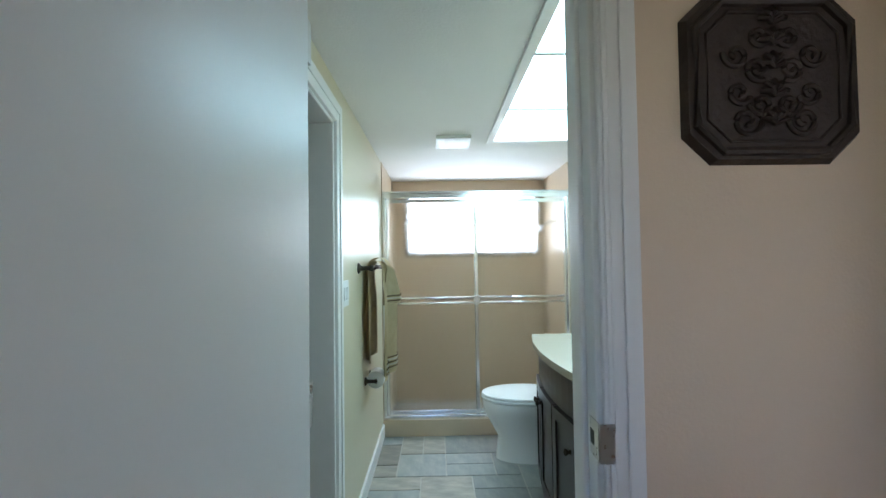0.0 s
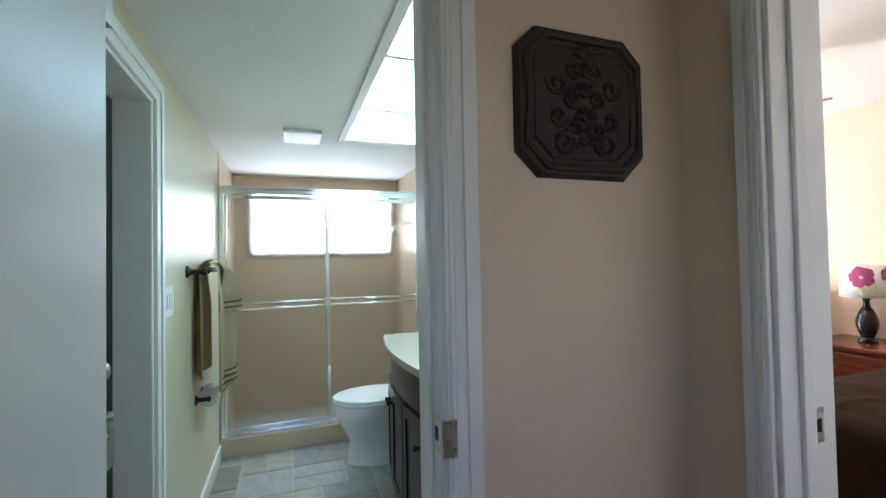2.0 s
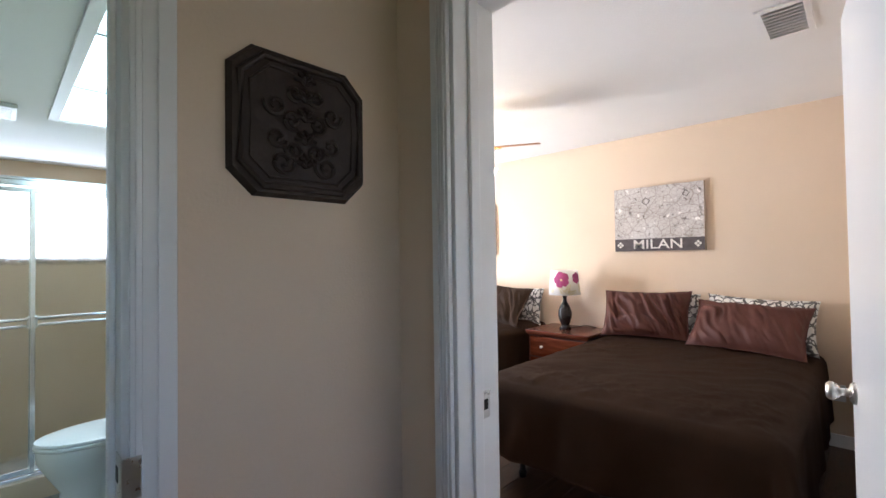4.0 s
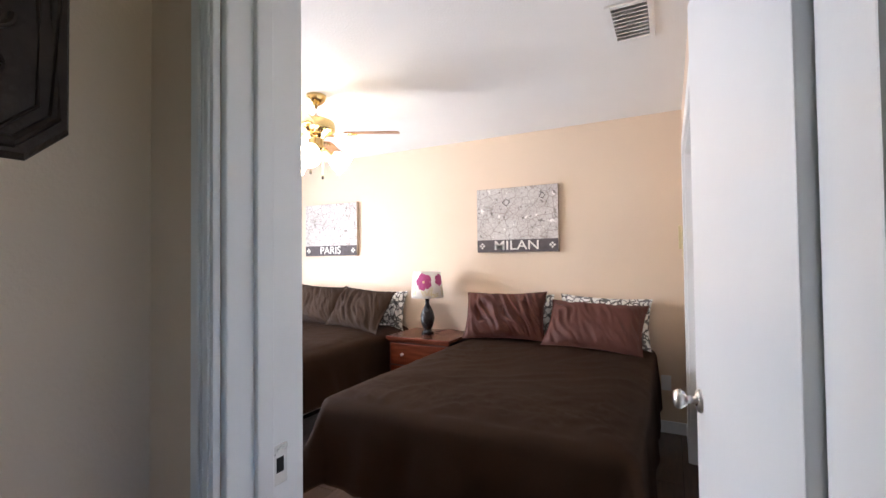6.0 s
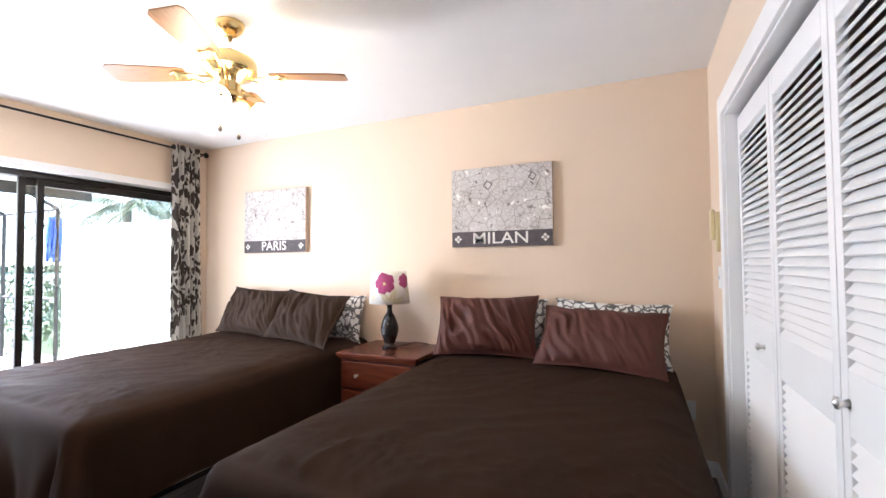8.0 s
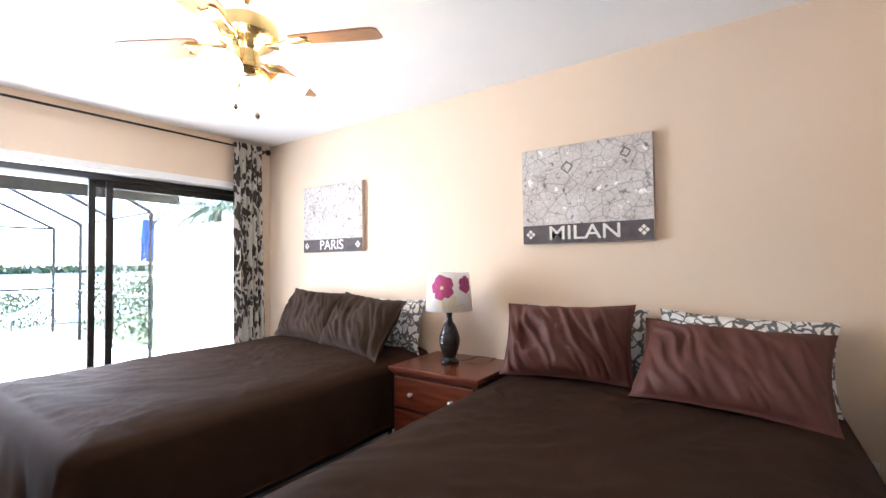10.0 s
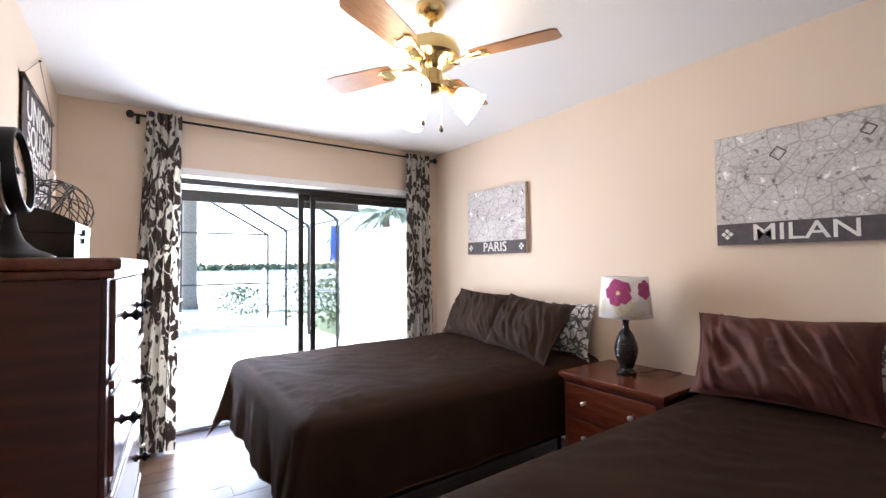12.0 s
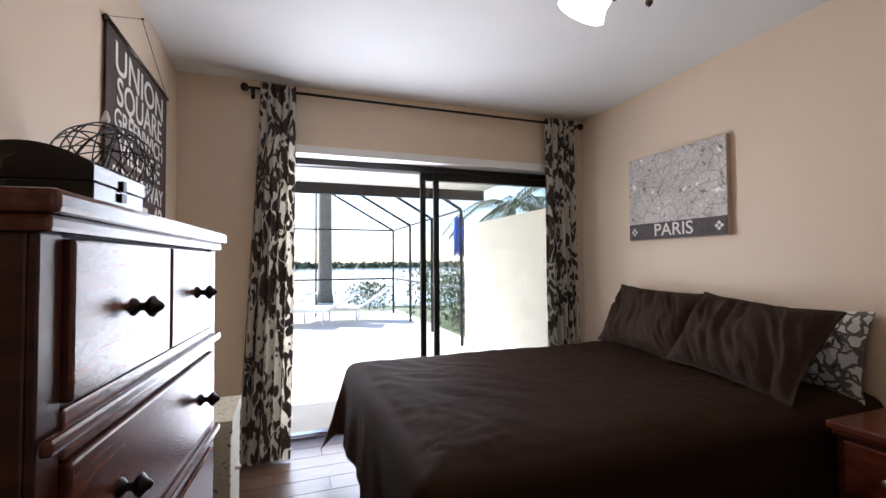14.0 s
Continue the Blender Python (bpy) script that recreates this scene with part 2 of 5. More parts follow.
def map_print(m):
    """Streets as thin lines in cells of two sizes, and a darker built-up middle with blocks."""
    n, l = m.node_tree.nodes, m.node_tree.links
    b = n["Principled BSDF"]
    co = n.new("ShaderNodeTexCoord")

    def ramp(fac, p0, p1, c0, c1):
        r = n.new("ShaderNodeValToRGB")
        e = r.color_ramp.elements
        e[0].position, e[1].position, e[0].color, e[1].color = p0, p1, (*c0, 1), (*c1, 1)
        l.new(fac, r.inputs[0])
        return r.outputs[0]

    def mix(kind, a, c, f=1.0):
        x = n.new("ShaderNodeMixRGB")
        x.blend_type, x.inputs[0].default_value = kind, f
        l.new(a, x.inputs[1])
        l.new(c, x.inputs[2])
        return x.outputs[0]

    def cells(scale, feature):
        v = n.new("ShaderNodeTexVoronoi")
        v.feature = feature
        v.inputs["Scale"].default_value = scale
        l.new(co.outputs["Object"], v.inputs["Vector"])
        return v.outputs["Distance"]

    def clouds(scale):
        v = n.new("ShaderNodeTexNoise")
        v.inputs["Scale"].default_value, v.inputs["Detail"].default_value = scale, 6
        l.new(co.outputs["Object"], v.inputs["Vector"])
        return v.outputs["Fac"]

    ground = ramp(clouds(5), 0.35, 0.65, (0.50, 0.46, 0.43), (0.62, 0.59, 0.56))
    big = ramp(cells(9, "DISTANCE_TO_EDGE"), 0.015, 0.04, (0.74, 0.71, 0.69), (1, 1, 1))
    small = ramp(cells(30, "DISTANCE_TO_EDGE"), 0.03, 0.07, (0.80, 0.77, 0.75), (1, 1, 1))
    blot = ramp(clouds(24), 0.60, 0.66, (1, 1, 1), (0.32, 0.30, 0.29))
    white = ramp(clouds(17), 0.63, 0.68, (0, 0, 0), (0.35, 0.35, 0.34))
    c = mix("MULTIPLY", ground, big)
    c = mix("MULTIPLY", c, small)
    c = mix("MULTIPLY", c, blot, 0.8)
    c = mix("ADD", c, white)
    l.new(c, b.inputs["Base Color"])


map_print(MAP)

# ---- building blocks ----


def box(bm, x0, y0, z0, x1, y1, z1, bevel=0.0, m=None):
    c = bmesh.ops.create_cube(bm, size=1.0)["verts"]
    t = Matrix.Translation(((x0 + x1) / 2, (y0 + y1) / 2, (z0 + z1) / 2)) @ Matrix.Diagonal((abs(x1 - x0), abs(y1 - y0), abs(z1 - z0), 1))
    bmesh.ops.transform(bm, matrix=t if m is None else m @ t, verts=c)
    if bevel:
        es = {e for v in c for e in v.link_edges}
        bmesh.ops.bevel(bm, geom=list(es), offset=bevel, segments=2, affect="EDGES", profile=0.6)
    return bm


def boxes(*rows, bevel=0.0):
    bm = bmesh.new()
    for r in rows:
        box(bm, *r, bevel=bevel)
    return bm


def lathe(profile, steps=32, m=None, bm=None):
    """Turns (radius, height) rows round z."""
    bm = bm or bmesh.new()
    rings = []
    for r, z in profile:
        ring = [bm.verts.new((r * math.cos(2 * math.pi * i / steps), r * math.sin(2 * math.pi * i / steps), z)) for i in range(steps)]
        rings.append(ring)
    for a, b in zip(rings, rings[1:]):
        for i in range(steps):
            bm.faces.new((a[i], a[(i + 1) % steps], b[(i + 1) % steps], b[i]))
    if profile[0][0] > 0.0005:
        bm.faces.new(list(reversed(rings[0])))
    if profile[-1][0] > 0.0005:
        bm.faces.new(rings[-1])
    if m is not None:
        bmesh.ops.transform(bm, matrix=m, verts=[v for g in rings for v in g])
    return bm


def tube(points, radius, steps=10, bm=None, closed=False):
    """A round bar along points."""
    bm = bm or bmesh.new()
    pts = [Vector(p) for p in points]
    rings = []
    for i, p in enumerate(pts):
        if closed:
            d = pts[(i + 1) % len(pts)] - pts[i - 1]
        else:
            d = pts[min(i + 1, len(pts) - 1)] - pts[max(i - 1, 0)]
        q = d.to_track_quat("Z", "Y")
        rings.append([bm.verts.new(p + q @ Vector((radius * math.cos(2 * math.pi * k / steps), radius * math.sin(2 * math.pi * k / steps), 0)))
                      for k in range(steps)])
    pairs = list(zip(rings, rings[1:])) + ([(rings[-1], rings[0])] if closed else [])
    for a, b in pairs:
        for k in range(steps):
            bm.faces.new((a[k], a[(k + 1) % steps], b[(k + 1) % steps], b[k]))
    if not closed:
        bm.faces.new(list(reversed(rings[0])))
        bm.faces.new(rings[-1])
    return bm


def finish(name, bm, mat, smooth=False):
    bmesh.ops.recalc_face_normals(bm, faces=bm.faces)
    me = bpy.data.meshes.new(name)
    bm.to_mesh(me)
    bm.free()
    me.materials.append(mat)
    if smooth:
        me.polygons.foreach_set("use_smooth", [True] * len(me.polygons))
        if smooth == "auto":
            me.set_sharp_from_angle(angle=radians(40))
    return new(name, me)


def structure(name, bm, mat, label, category):
    return tagged(finish(name, bm, mat), label, category, kind="structure")


def thing(name, label, category, place=(0, 0, 0), rz=0, group=""):
    ob = new(name)
    ob.empty_display_size = 0.05
    ob.matrix_basis = pose(*place, 0, 0, rz)
    return tagged(ob, label, category, group)


def part(name, bm, mat, parent, label="", smooth=False, m=None):
    ob = finish(name, bm, mat, smooth)
    ob.parent = parent
    if m is not None:
        ob.matrix_basis = m
    return tagged(ob, label) if label else ob


def whole(name, bm, mat, label, category, smooth=False, group=""):
    return tagged(finish(name, bm, mat, smooth), label, category, group)


def piece(name, me, parent, m):
    ob = new(name, me)
    ob.parent = parent
    ob.matrix_basis = m
    return ob


def mesh_of(name, bm, mat):
    ob = finish(name, bm, mat)
    me = ob.data
    bpy.data.objects.remove(ob)
    return me


def words(body, size, m, mat, parent, depth=0.001, squeeze=1.0, name="lettering"):
    cu = bpy.data.curves.new(name, "FONT")
    cu.body, cu.size, cu.extrude, cu.align_x, cu.align_y = body, size, depth, "CENTER", "CENTER"
    cu.offset = 0.006 * size
    ob = new(name, cu)
    bpy.context.view_layer.update()
    me = bpy.data.meshes.new_from_object(ob.evaluated_get(bpy.context.evaluated_depsgraph_get()))
    bpy.data.objects.remove(ob)
    me.materials.clear()
    me.materials.append(mat)
    out = new(name, me)
    out.parent = parent
    out.matrix_basis = m @ Matrix.Diagonal((squeeze, 1, 1, 1))
    return out


# ---- plan: bedroom x 1.40..4.475, y 0.03..4.50; hall west of it; bathroom north of the hall ----
BX0, BX1, BY0, BY1, CZ = 1.40, 4.475, 0.035, 4.50, 2.48
HX, HY = 1.215, 1.089          # hall faces of the bedroom wall and of the bathroom wall
DY0, DY1 = -0.052, 0.868       # bedroom doorway
TX0, TX1, TY0, TY1, TZ = -0.255, 1.225, 1.24, 4.36, 2.11   # bathroom and shower
GX0, GX1, GZ, GY = 1.96, 4.36, 2.02, 4.71                    # patio door opening and plane

structure("wall_east", boxes((BX1, -0.1, 0, BX1 + 0.15, 4.74, CZ)), WALL, "beige painted bedroom wall behind the beds", "wall")
structure("wall_north", boxes((BX0 - 0.16, BY1, 0, GX0, 4.74, CZ), (GX1, BY1, 0, BX1, 4.74, CZ), (GX0, BY1, GZ + 0.02, GX1, 4.74, CZ)),
          WALL, "beige painted wall round the patio door", "wall")
structure("wall_west", boxes((HX, DY1, 0, BX0, TY0, CZ), (TX1 + 0.01, TY0, 0, BX0, BY1, CZ), (HX, DY0, 2.15, BX0, DY1, CZ), (HX, -1.3, 0, BX0, DY0, CZ)), WALL,
          "beige painted wall between hall and bedroom", "wall")
CLX0, CLX1, CLZ = 1.72, 3.98, 2.04
structure("wall_south", boxes((BX0, -0.1, 0, CLX0, -0.072, CZ), (CLX1, -0.1, 0, BX1, BY0, CZ), (2.12, -0.1, CLZ, CLX1, BY0, CZ), (CLX0, -0.1, CLZ, 2.12, -0.072, CZ)), WALL,
          "beige painted wall round the closet", "wall")
structure("closet_wall", boxes((CLX0 - 0.1, -0.7, 0, CLX1 + 0.1, -0.65, CZ), (CLX0 - 0.15, -0.7, 0, CLX0 - 0.1, -0.1, CZ),
                               (CLX1 + 0.1, -0.7, 0, CLX1 + 0.15, -0.1, CZ)), WALL, "plain inner walls of the closet", "wall")
structure("ceiling", boxes((BX0 - 0.16, -0.72, CZ, BX1 + 0.15, 4.74, CZ + 0.1)), CEIL, "white painted bedroom ceiling", "ceiling")
structure("hall_ceiling", boxes((-1.3, -1.3, CZ, HX, TY0, CZ + 0.1)), CEIL, "white painted hall ceiling", "ceiling")
# hall
JX0, JX1 = -0.19, 0.518
structure("wall_hall_north", boxes((JX1, HY, 0, HX, TY0, CZ), (-1.3, HY, 0, JX0, TY0, CZ), (JX0, HY, 2.05, JX1, TY0, CZ)), WALL,
          "tan painted hall wall beside the bathroom door", "wall")
structure("wall_hall_west", boxes((-1.4, -1.3, 0, -1.3, TY0, CZ)), WALL, "plain tan hall wall", "wall")
# opening added out of view, for the hall fill lamp and some sky light
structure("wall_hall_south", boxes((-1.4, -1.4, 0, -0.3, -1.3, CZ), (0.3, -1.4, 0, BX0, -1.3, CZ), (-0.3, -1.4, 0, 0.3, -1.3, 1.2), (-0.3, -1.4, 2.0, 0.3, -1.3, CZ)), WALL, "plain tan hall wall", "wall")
# bathroom
LY0, LY1 = 1.30, 1.985        # side doorway in the bathroom's west wall
structure("wall_bath_west", boxes((TX0 - 0.12, TY0, 0, TX0, LY0, TZ), (TX0 - 0.12, LY1, 0, TX0, 3.54, TZ), (TX0 - 0.12, LY0, 1.93, TX0, LY1, TZ)),
          BATH_WALL, "pale satin bathroom wall", "wall")
structure("wall_bath_east", boxes((TX1, TY0, 0, TX1 + 0.01, 3.54, CZ)), BATH_WALL, "pale satin bathroom wall", "wall")
WX0, WX1, WZ0, WZ1 = -0.13, 1.15, 1.385, 1.97
structure("wall_shower", boxes((TX0 - 0.12, 3.54, 0, TX0 + 0.005, TY1, TZ), (TX1 - 0.005, 3.54, 0, TX1 + 0.1, TY1, TZ),
                               (TX0 - 0.12, TY1, 0, WX0, TY1 + 0.14, TZ), (WX1, TY1, 0, TX1 + 0.1, TY1 + 0.14, TZ),
                               (WX0, TY1, 0, WX1, TY1 + 0.14, WZ0), (WX0, TY1, WZ1, WX1, TY1 + 0.14, TZ)), TILE,
          "beige shower walls", "wall")
LX0, LX1, LTY0, LTY1 = 0.535, 1.12, 1.25, 2.95
structure("bath_ceiling", boxes((TX0 - 0.12, TY0, TZ, LX0, TY1 + 0.14, TZ + 0.1), (LX1, TY0, TZ, TX1 + 0.1, TY1 + 0.14, TZ + 0.1),
                                (LX0, LTY1, TZ, LX1, TY1 + 0.14, TZ + 0.1), (LX0 - 0.05, TY0, TZ + 0.1, LX1 + 0.05, LTY1 + 0.05, TZ + 0.16)), CEIL,
          "white bathroom ceiling with a recessed light", "ceiling")

# ---- trim ----


def casing(name, rects, mat=WHITE):
    bm = bmesh.new()
    for r in rects:
        box(bm, *r, bevel=0.004)
    return structure(name, bm, mat, "white painted door casing", "trim")


# bedroom doorway: casing on the hall side in stepped profile, jamb lining, casing on the bedroom side
casing("trim_bedroom_door", [
    (HX - 0.016, DY1 - 0.006, 0, HX, DY1 + 0.052, 2.24), (HX - 0.022, DY1 + 0.028, 0, HX - 0.016, DY1 + 0.052, 2.24), (HX - 0.020, DY1 + 0.004, 0, HX - 0.016, DY1 + 0.018, 2.16),
    (HX - 0.016, DY0 - 0.088, 0, HX, DY0 + 0.006, 2.24), (HX - 0.022, DY0 - 0.088, 0, HX - 0.016, DY0 - 0.05, 2.24),
    (HX - 0.016, DY0 + 0.006, 2.145, HX, DY1 - 0.006, 2.24),
    (HX + 0.002, DY1 - 0.018, 0, BX0 + 0.002, DY1, 2.15), (HX + 0.002, DY0, 0, BX0 + 0.002, DY0 + 0.018, 2.15), (HX + 0.002, DY0 + 0.018, 2.132, BX0 + 0.002, DY1 - 0.018, 2.15),
    (HX + 0.06, DY1 - 0.030, 0, HX + 0.10, DY1 - 0.018, 2.132),
    (BX0, DY1 + 0.002, 0, BX0 + 0.016, DY1 + 0.07, 2.22), (BX0, DY0 + 0.018, 2.15, BX0 + 0.016, DY1 + 0.002, 2.22)])
casing("trim_bathroom_door", [
    (JX1 - 0.006, HY - 0.016, 0, JX1 + 0.075, HY, 2.13), (JX1 + 0.04, HY - 0.022, 0, JX1 + 0.075, HY - 0.016, 2.13), (JX1 + 0.002, HY - 0.020, 0, JX1 + 0.014, HY - 0.016, 2.05),
    (JX0 - 0.075, HY - 0.016, 0, JX0 + 0.006, HY, 2.13), (JX0 + 0.006, HY - 0.016, 2.045, JX1 - 0.006, HY, 2.13),
    (JX1 - 0.018, HY + 0.002, 0, JX1, TY0 + 0.01, 2.05), (JX0, HY + 0.002, 0, JX0 + 0.018, TY0 + 0.01, 2.05), (JX0 + 0.018, HY + 0.002, 2.032, JX1 - 0.018, TY0 + 0.01, 2.05),
    (JX1 - 0.030, HY + 0.05, 0, JX1 - 0.018, HY + 0.085, 2.032)])
casing("trim_side_door", [
    (TX0, LY1 - 0.005, 0, TX0 + 0.016, LY1 + 0.072, 2.005), (TX0 + 0.016, LY1 + 0.035, 0, TX0 + 0.022, LY1 + 0.072, 2.005), (TX0, LY0 - 0.072, 0, TX0 + 0.016, LY0 + 0.005, 2.005), (TX0, LY0 + 0.005, 1.925, TX0 + 0.016, LY1 - 0.005, 2.005),
    (TX0 + 0.016, LY0 - 0.072, 1.962, TX0 + 0.022, LY1 + 0.035, 2.005),
    (TX0 - 0.118, LY1, 0, TX0 + 0.002, LY1 - 0.018, 1.93), (TX0 - 0.118, LY0, 0, TX0 + 0.002, LY0 + 0.018, 1.93), (TX0 - 0.118, LY0 + 0.018, 1.912, TX0 + 0.002, LY1 - 0.018, 1.93)])
casing("trim_closet", [
    (CLX1 - 0.005, BY0, 0, CLX1 + 0.085, BY0 + 0.018, CLZ + 0.09), (CLX0 - 0.06, -0.072, 0, CLX0 - 0.002, -0.056, CLZ + 0.09),
    (2.12, BY0, CLZ - 0.005, CLX1 - 0.005, BY0 + 0.018, CLZ + 0.09),
    (CLX1 - 0.016, -0.098, 0, CLX1, BY0 + 0.002, CLZ), (CLX0, -0.098, 0, CLX0 + 0.016, -0.056, CLZ), (2.12, -0.098, CLZ - 0.016, CLX1 - 0.016, BY0 + 0.002, CLZ)])
structure("baseboard", boxes((BX1 - 0.014, BY0 + 0.014, 0, BX1, BY1, 0.09), (CLX1 + 0.085, BY0, 0, BX1, BY0 + 0.014, 0.09),
                             (BX0, DY1 + 0.07, 0, BX0 + 0.014, BY1, 0.09), (BX0 + 0.014, BY1 - 0.014, 0, GX0, BY1, 0.09), bevel=0.003), WHITE,
          "white painted bedroom baseboard", "baseboard")
structure("baseboard_bath", boxes((TX0, LY1 + 0.072, 0, TX0 + 0.014, 3.515, 0.10), bevel=0.003), WHITE, "white painted bathroom baseboard", "baseboard")
structure("baseboard_hall", boxes((JX1 + 0.075, HY - 0.014, 0, HX - 0.001, HY, 0.09), (HX - 0.014, DY1 + 0.052, 0, HX, HY - 0.014, 0.09), bevel=0.003), WHITE,
          "white painted hall baseboard", "baseboard")
structure("patio_header", boxes((GX0, BY1 + 0.002, GZ, GX1, GY - 0.03, GZ + 0.02), (GX0, BY1 - 0.012, GZ - 0.005, GX1, BY1 + 0.002, GZ + 0.05)), WHITE,
          "white head lining over the patio door", "trim")

# ---- doors ----


def slab(parent, length, height=2.02, t=0.035, mat=DOORPAINT):
    return part("leaf", boxes((0, -t / 2, 0.012, length, t / 2, height), bevel=0.003), mat, parent)


def round_knob(parent, m, mat=NICKEL, label="satin nickel knob"):
    prof = [(0.033, 0), (0.033, 0.006), (0.026, 0.012), (0.012, 0.016), (0.011, 0.034), (0.020, 0.040), (0.027, 0.050), (0.027, 0.060), (0.020, 0.068), (0.0004, 0.070)]
    part("knob", lathe(prof, 24), mat, parent, label, True, m)


d = thing("door_bathroom", "white flat bathroom door standing open into the hall", "door", (-0.080, 0.975, 0), -95.0)
d["kind"] = "structure"
for z in (0.25, 1.0, 1.75):
    part("hinge", boxes((-0.112, -0.095, z, -0.106, -0.02, z + 0.09), (-0.108, -0.024, z, -0.002, -0.0185, z + 0.09), bevel=0.001), NICKEL, d)
slab(d, 0.60)
round_knob(d, pose(0.535, 0.0175, 0.95, -90))
d = thing("door_bedroom", "white flat bedroom door standing open with a nickel lever knob", "door", (BX0 + 0.005, DY0 + 0.022, 0), 6.1)
d["kind"] = "structure"
slab(d, 0.795, 2.11)
for z in (0.25, 1.02, 1.8):
    part("hinge", boxes((-0.010, -0.03, z, 0.010, -0.018, z + 0.09), bevel=0.002), NICKEL, d)
round_knob(d, pose(0.72, 0.0175, 0.95, -90))
round_knob(d, pose(0.72, -0.0175, 0.95, 90))
part("latch_plate", boxes((0.7945, -0.012, 0.92, 0.7965, 0.012, 0.98), bevel=0.0005), NICKEL, d)
d = thing("door_side", "near-black closed side door with a nickel knob and deadbolt", "door", (TX0 - 0.135, LY0 + 0.02, 0), 90)
d["kind"] = "structure"
slab(d, 0.65, 1.91, 0.04, DARKDOOR)
round_knob(d, pose(0.40, -0.02, 1.03, 90))
part("deadbolt", lathe([(0.028, 0), (0.028, 0.012), (0.018, 0.022), (0.0004, 0.023)], 24), NICKEL, d, "satin nickel deadbolt", True, pose(0.40, -0.02, 1.20, 90))
t = thing("strike_plate", "brass strike plate let into the bathroom door jamb", "strike plate")
part("plate", boxes((JX1 - 0.0205, HY - 0.014, 0.915, JX1 - 0.018, HY + 0.035, 0.995), (JX1 - 0.0205, HY - 0.024, 0.915, JX1 + 0.012, HY - 0.0205, 0.995), bevel=0.001), NICKEL, t)
# black patch on the plate stands for the shade in the latch hole
part("latch_hole_shade", boxes((JX1 - 0.0215, HY + 0.01, 0.94, JX1 - 0.0205, HY + 0.03, 0.97)), IRON, t)
t = thing("strike_plate", "nickel strike plate let into the bedroom door jamb", "strike plate")
part("plate", boxes((HX + 0.102, DY1 - 0.0205, 0.90, HX + 0.140, DY1 - 0.018, 0.98), bevel=0.001), NICKEL, t)
# same dark patch here: hole shade by colour, nothing is cut
part("latch_hole_shade", boxes((HX + 0.112, DY1 - 0.0215, 0.925, HX + 0.13, DY1 - 0.0205, 0.955)), IRON, t)

# closet: four louvred bifold leaves
cw = (CLX1 - CLX0 - 0.032) / 4


def bifold(x0):
    d = thing("bifold_door", "white louvred bifold closet door, closed", "closet door", (x0, -0.03, 0), group="closet leaves")
    w, s, t0, t1 = cw - 0.006, 0.042, -0.014, 0.014
    for a, b in ((0, s), (w - s, w)):
        part("stile", boxes((a, t0, 0.02, b, t1, 2.0), bevel=0.003), WHITE, d)
    for z0, z1 in ((0.02, 0.16), (0.86, 1.02), (1.90, 2.0)):
        part("rail", boxes((s, t0, z0, w - s, t1, z1), bevel=0.003), WHITE, d)
    me = mesh_of("slat", boxes((0, -0.0035, -0.019, w - 2 * s, 0.0035, 0.019), bevel=0), WHITE)
    for z0, z1 in ((0.16, 0.86), (1.02, 1.90)):
        k = int((z1 - z0) / 0.031)
        for i in range(k):
            piece("slat", me, d, pose(s, 0, z0 + (i + 0.5) * (z1 - z0) / k, 38))
    return d


leaves = [bifold(CLX0 + 0.016 + i * cw) for i in range(4)]
for i, x in ((1, 0.05), (3, 0.05)):
    part("knob", lathe([(0.012, 0), (0.008, 0.012), (0.016, 0.022), (0.016, 0.028), (0.0004, 0.034)], 20), NICKEL, leaves[i], "small nickel knob", True,
         pose(cw - 0.05 if i == 1 else cw * 0.3, 0.014, 0.94, -90))

# ---- patio door ----
pd = thing("patio_door", "dark bronze aluminium sliding patio door with clear glass", "sliding door")
pd["kind"] = "structure"
part("frame", boxes((GX0, GY - 0.05, GZ - 0.045, GX1, GY + 0.06, GZ), (GX0, GY - 0.05, 0.0, GX0 + 0.04, GY + 0.06, GZ - 0.045),
                    (GX1 - 0.04, GY - 0.05, 0, GX1, GY + 0.06, GZ - 0.045), bevel=0.003), ALU, pd)
part("track", boxes((GX0 + 0.04, GY - 0.05, -0.005, GX1 - 0.04, GY + 0.06, 0.012), (GX0 + 0.04, GY - 0.02, 0.012, GX1 - 0.04, GY - 0.01, 0.022)), CHROME, pd)


def sash(x0, x1, y):
    s = part("sash", boxes((x0, y - 0.015, 0.02, x0 + 0.045, y + 0.015, GZ - 0.045), (x1 - 0.045, y - 0.015, 0.02, x1, y + 0.015, GZ - 0.045),
                           (x0 + 0.045, y - 0.015, 0.02, x1 - 0.045, y + 0.015, 0.09), (x0 + 0.045, y - 0.015, GZ - 0.1, x1 - 0.045, y + 0.015, GZ - 0.045), bevel=0.002), ALU, pd)
    g = part("pane", boxes((x0 + 0.044, y - 0.003, 0.089, x1 - 0.044, y + 0.003, GZ - 0.099)), GLASS, s)
    g.visible_shadow = False


sash(3.075, GX1 - 0.04, GY + 0.035)
sash(3.175, GX1 - 0.06, GY - 0.005)

# ---- bedroom things ----


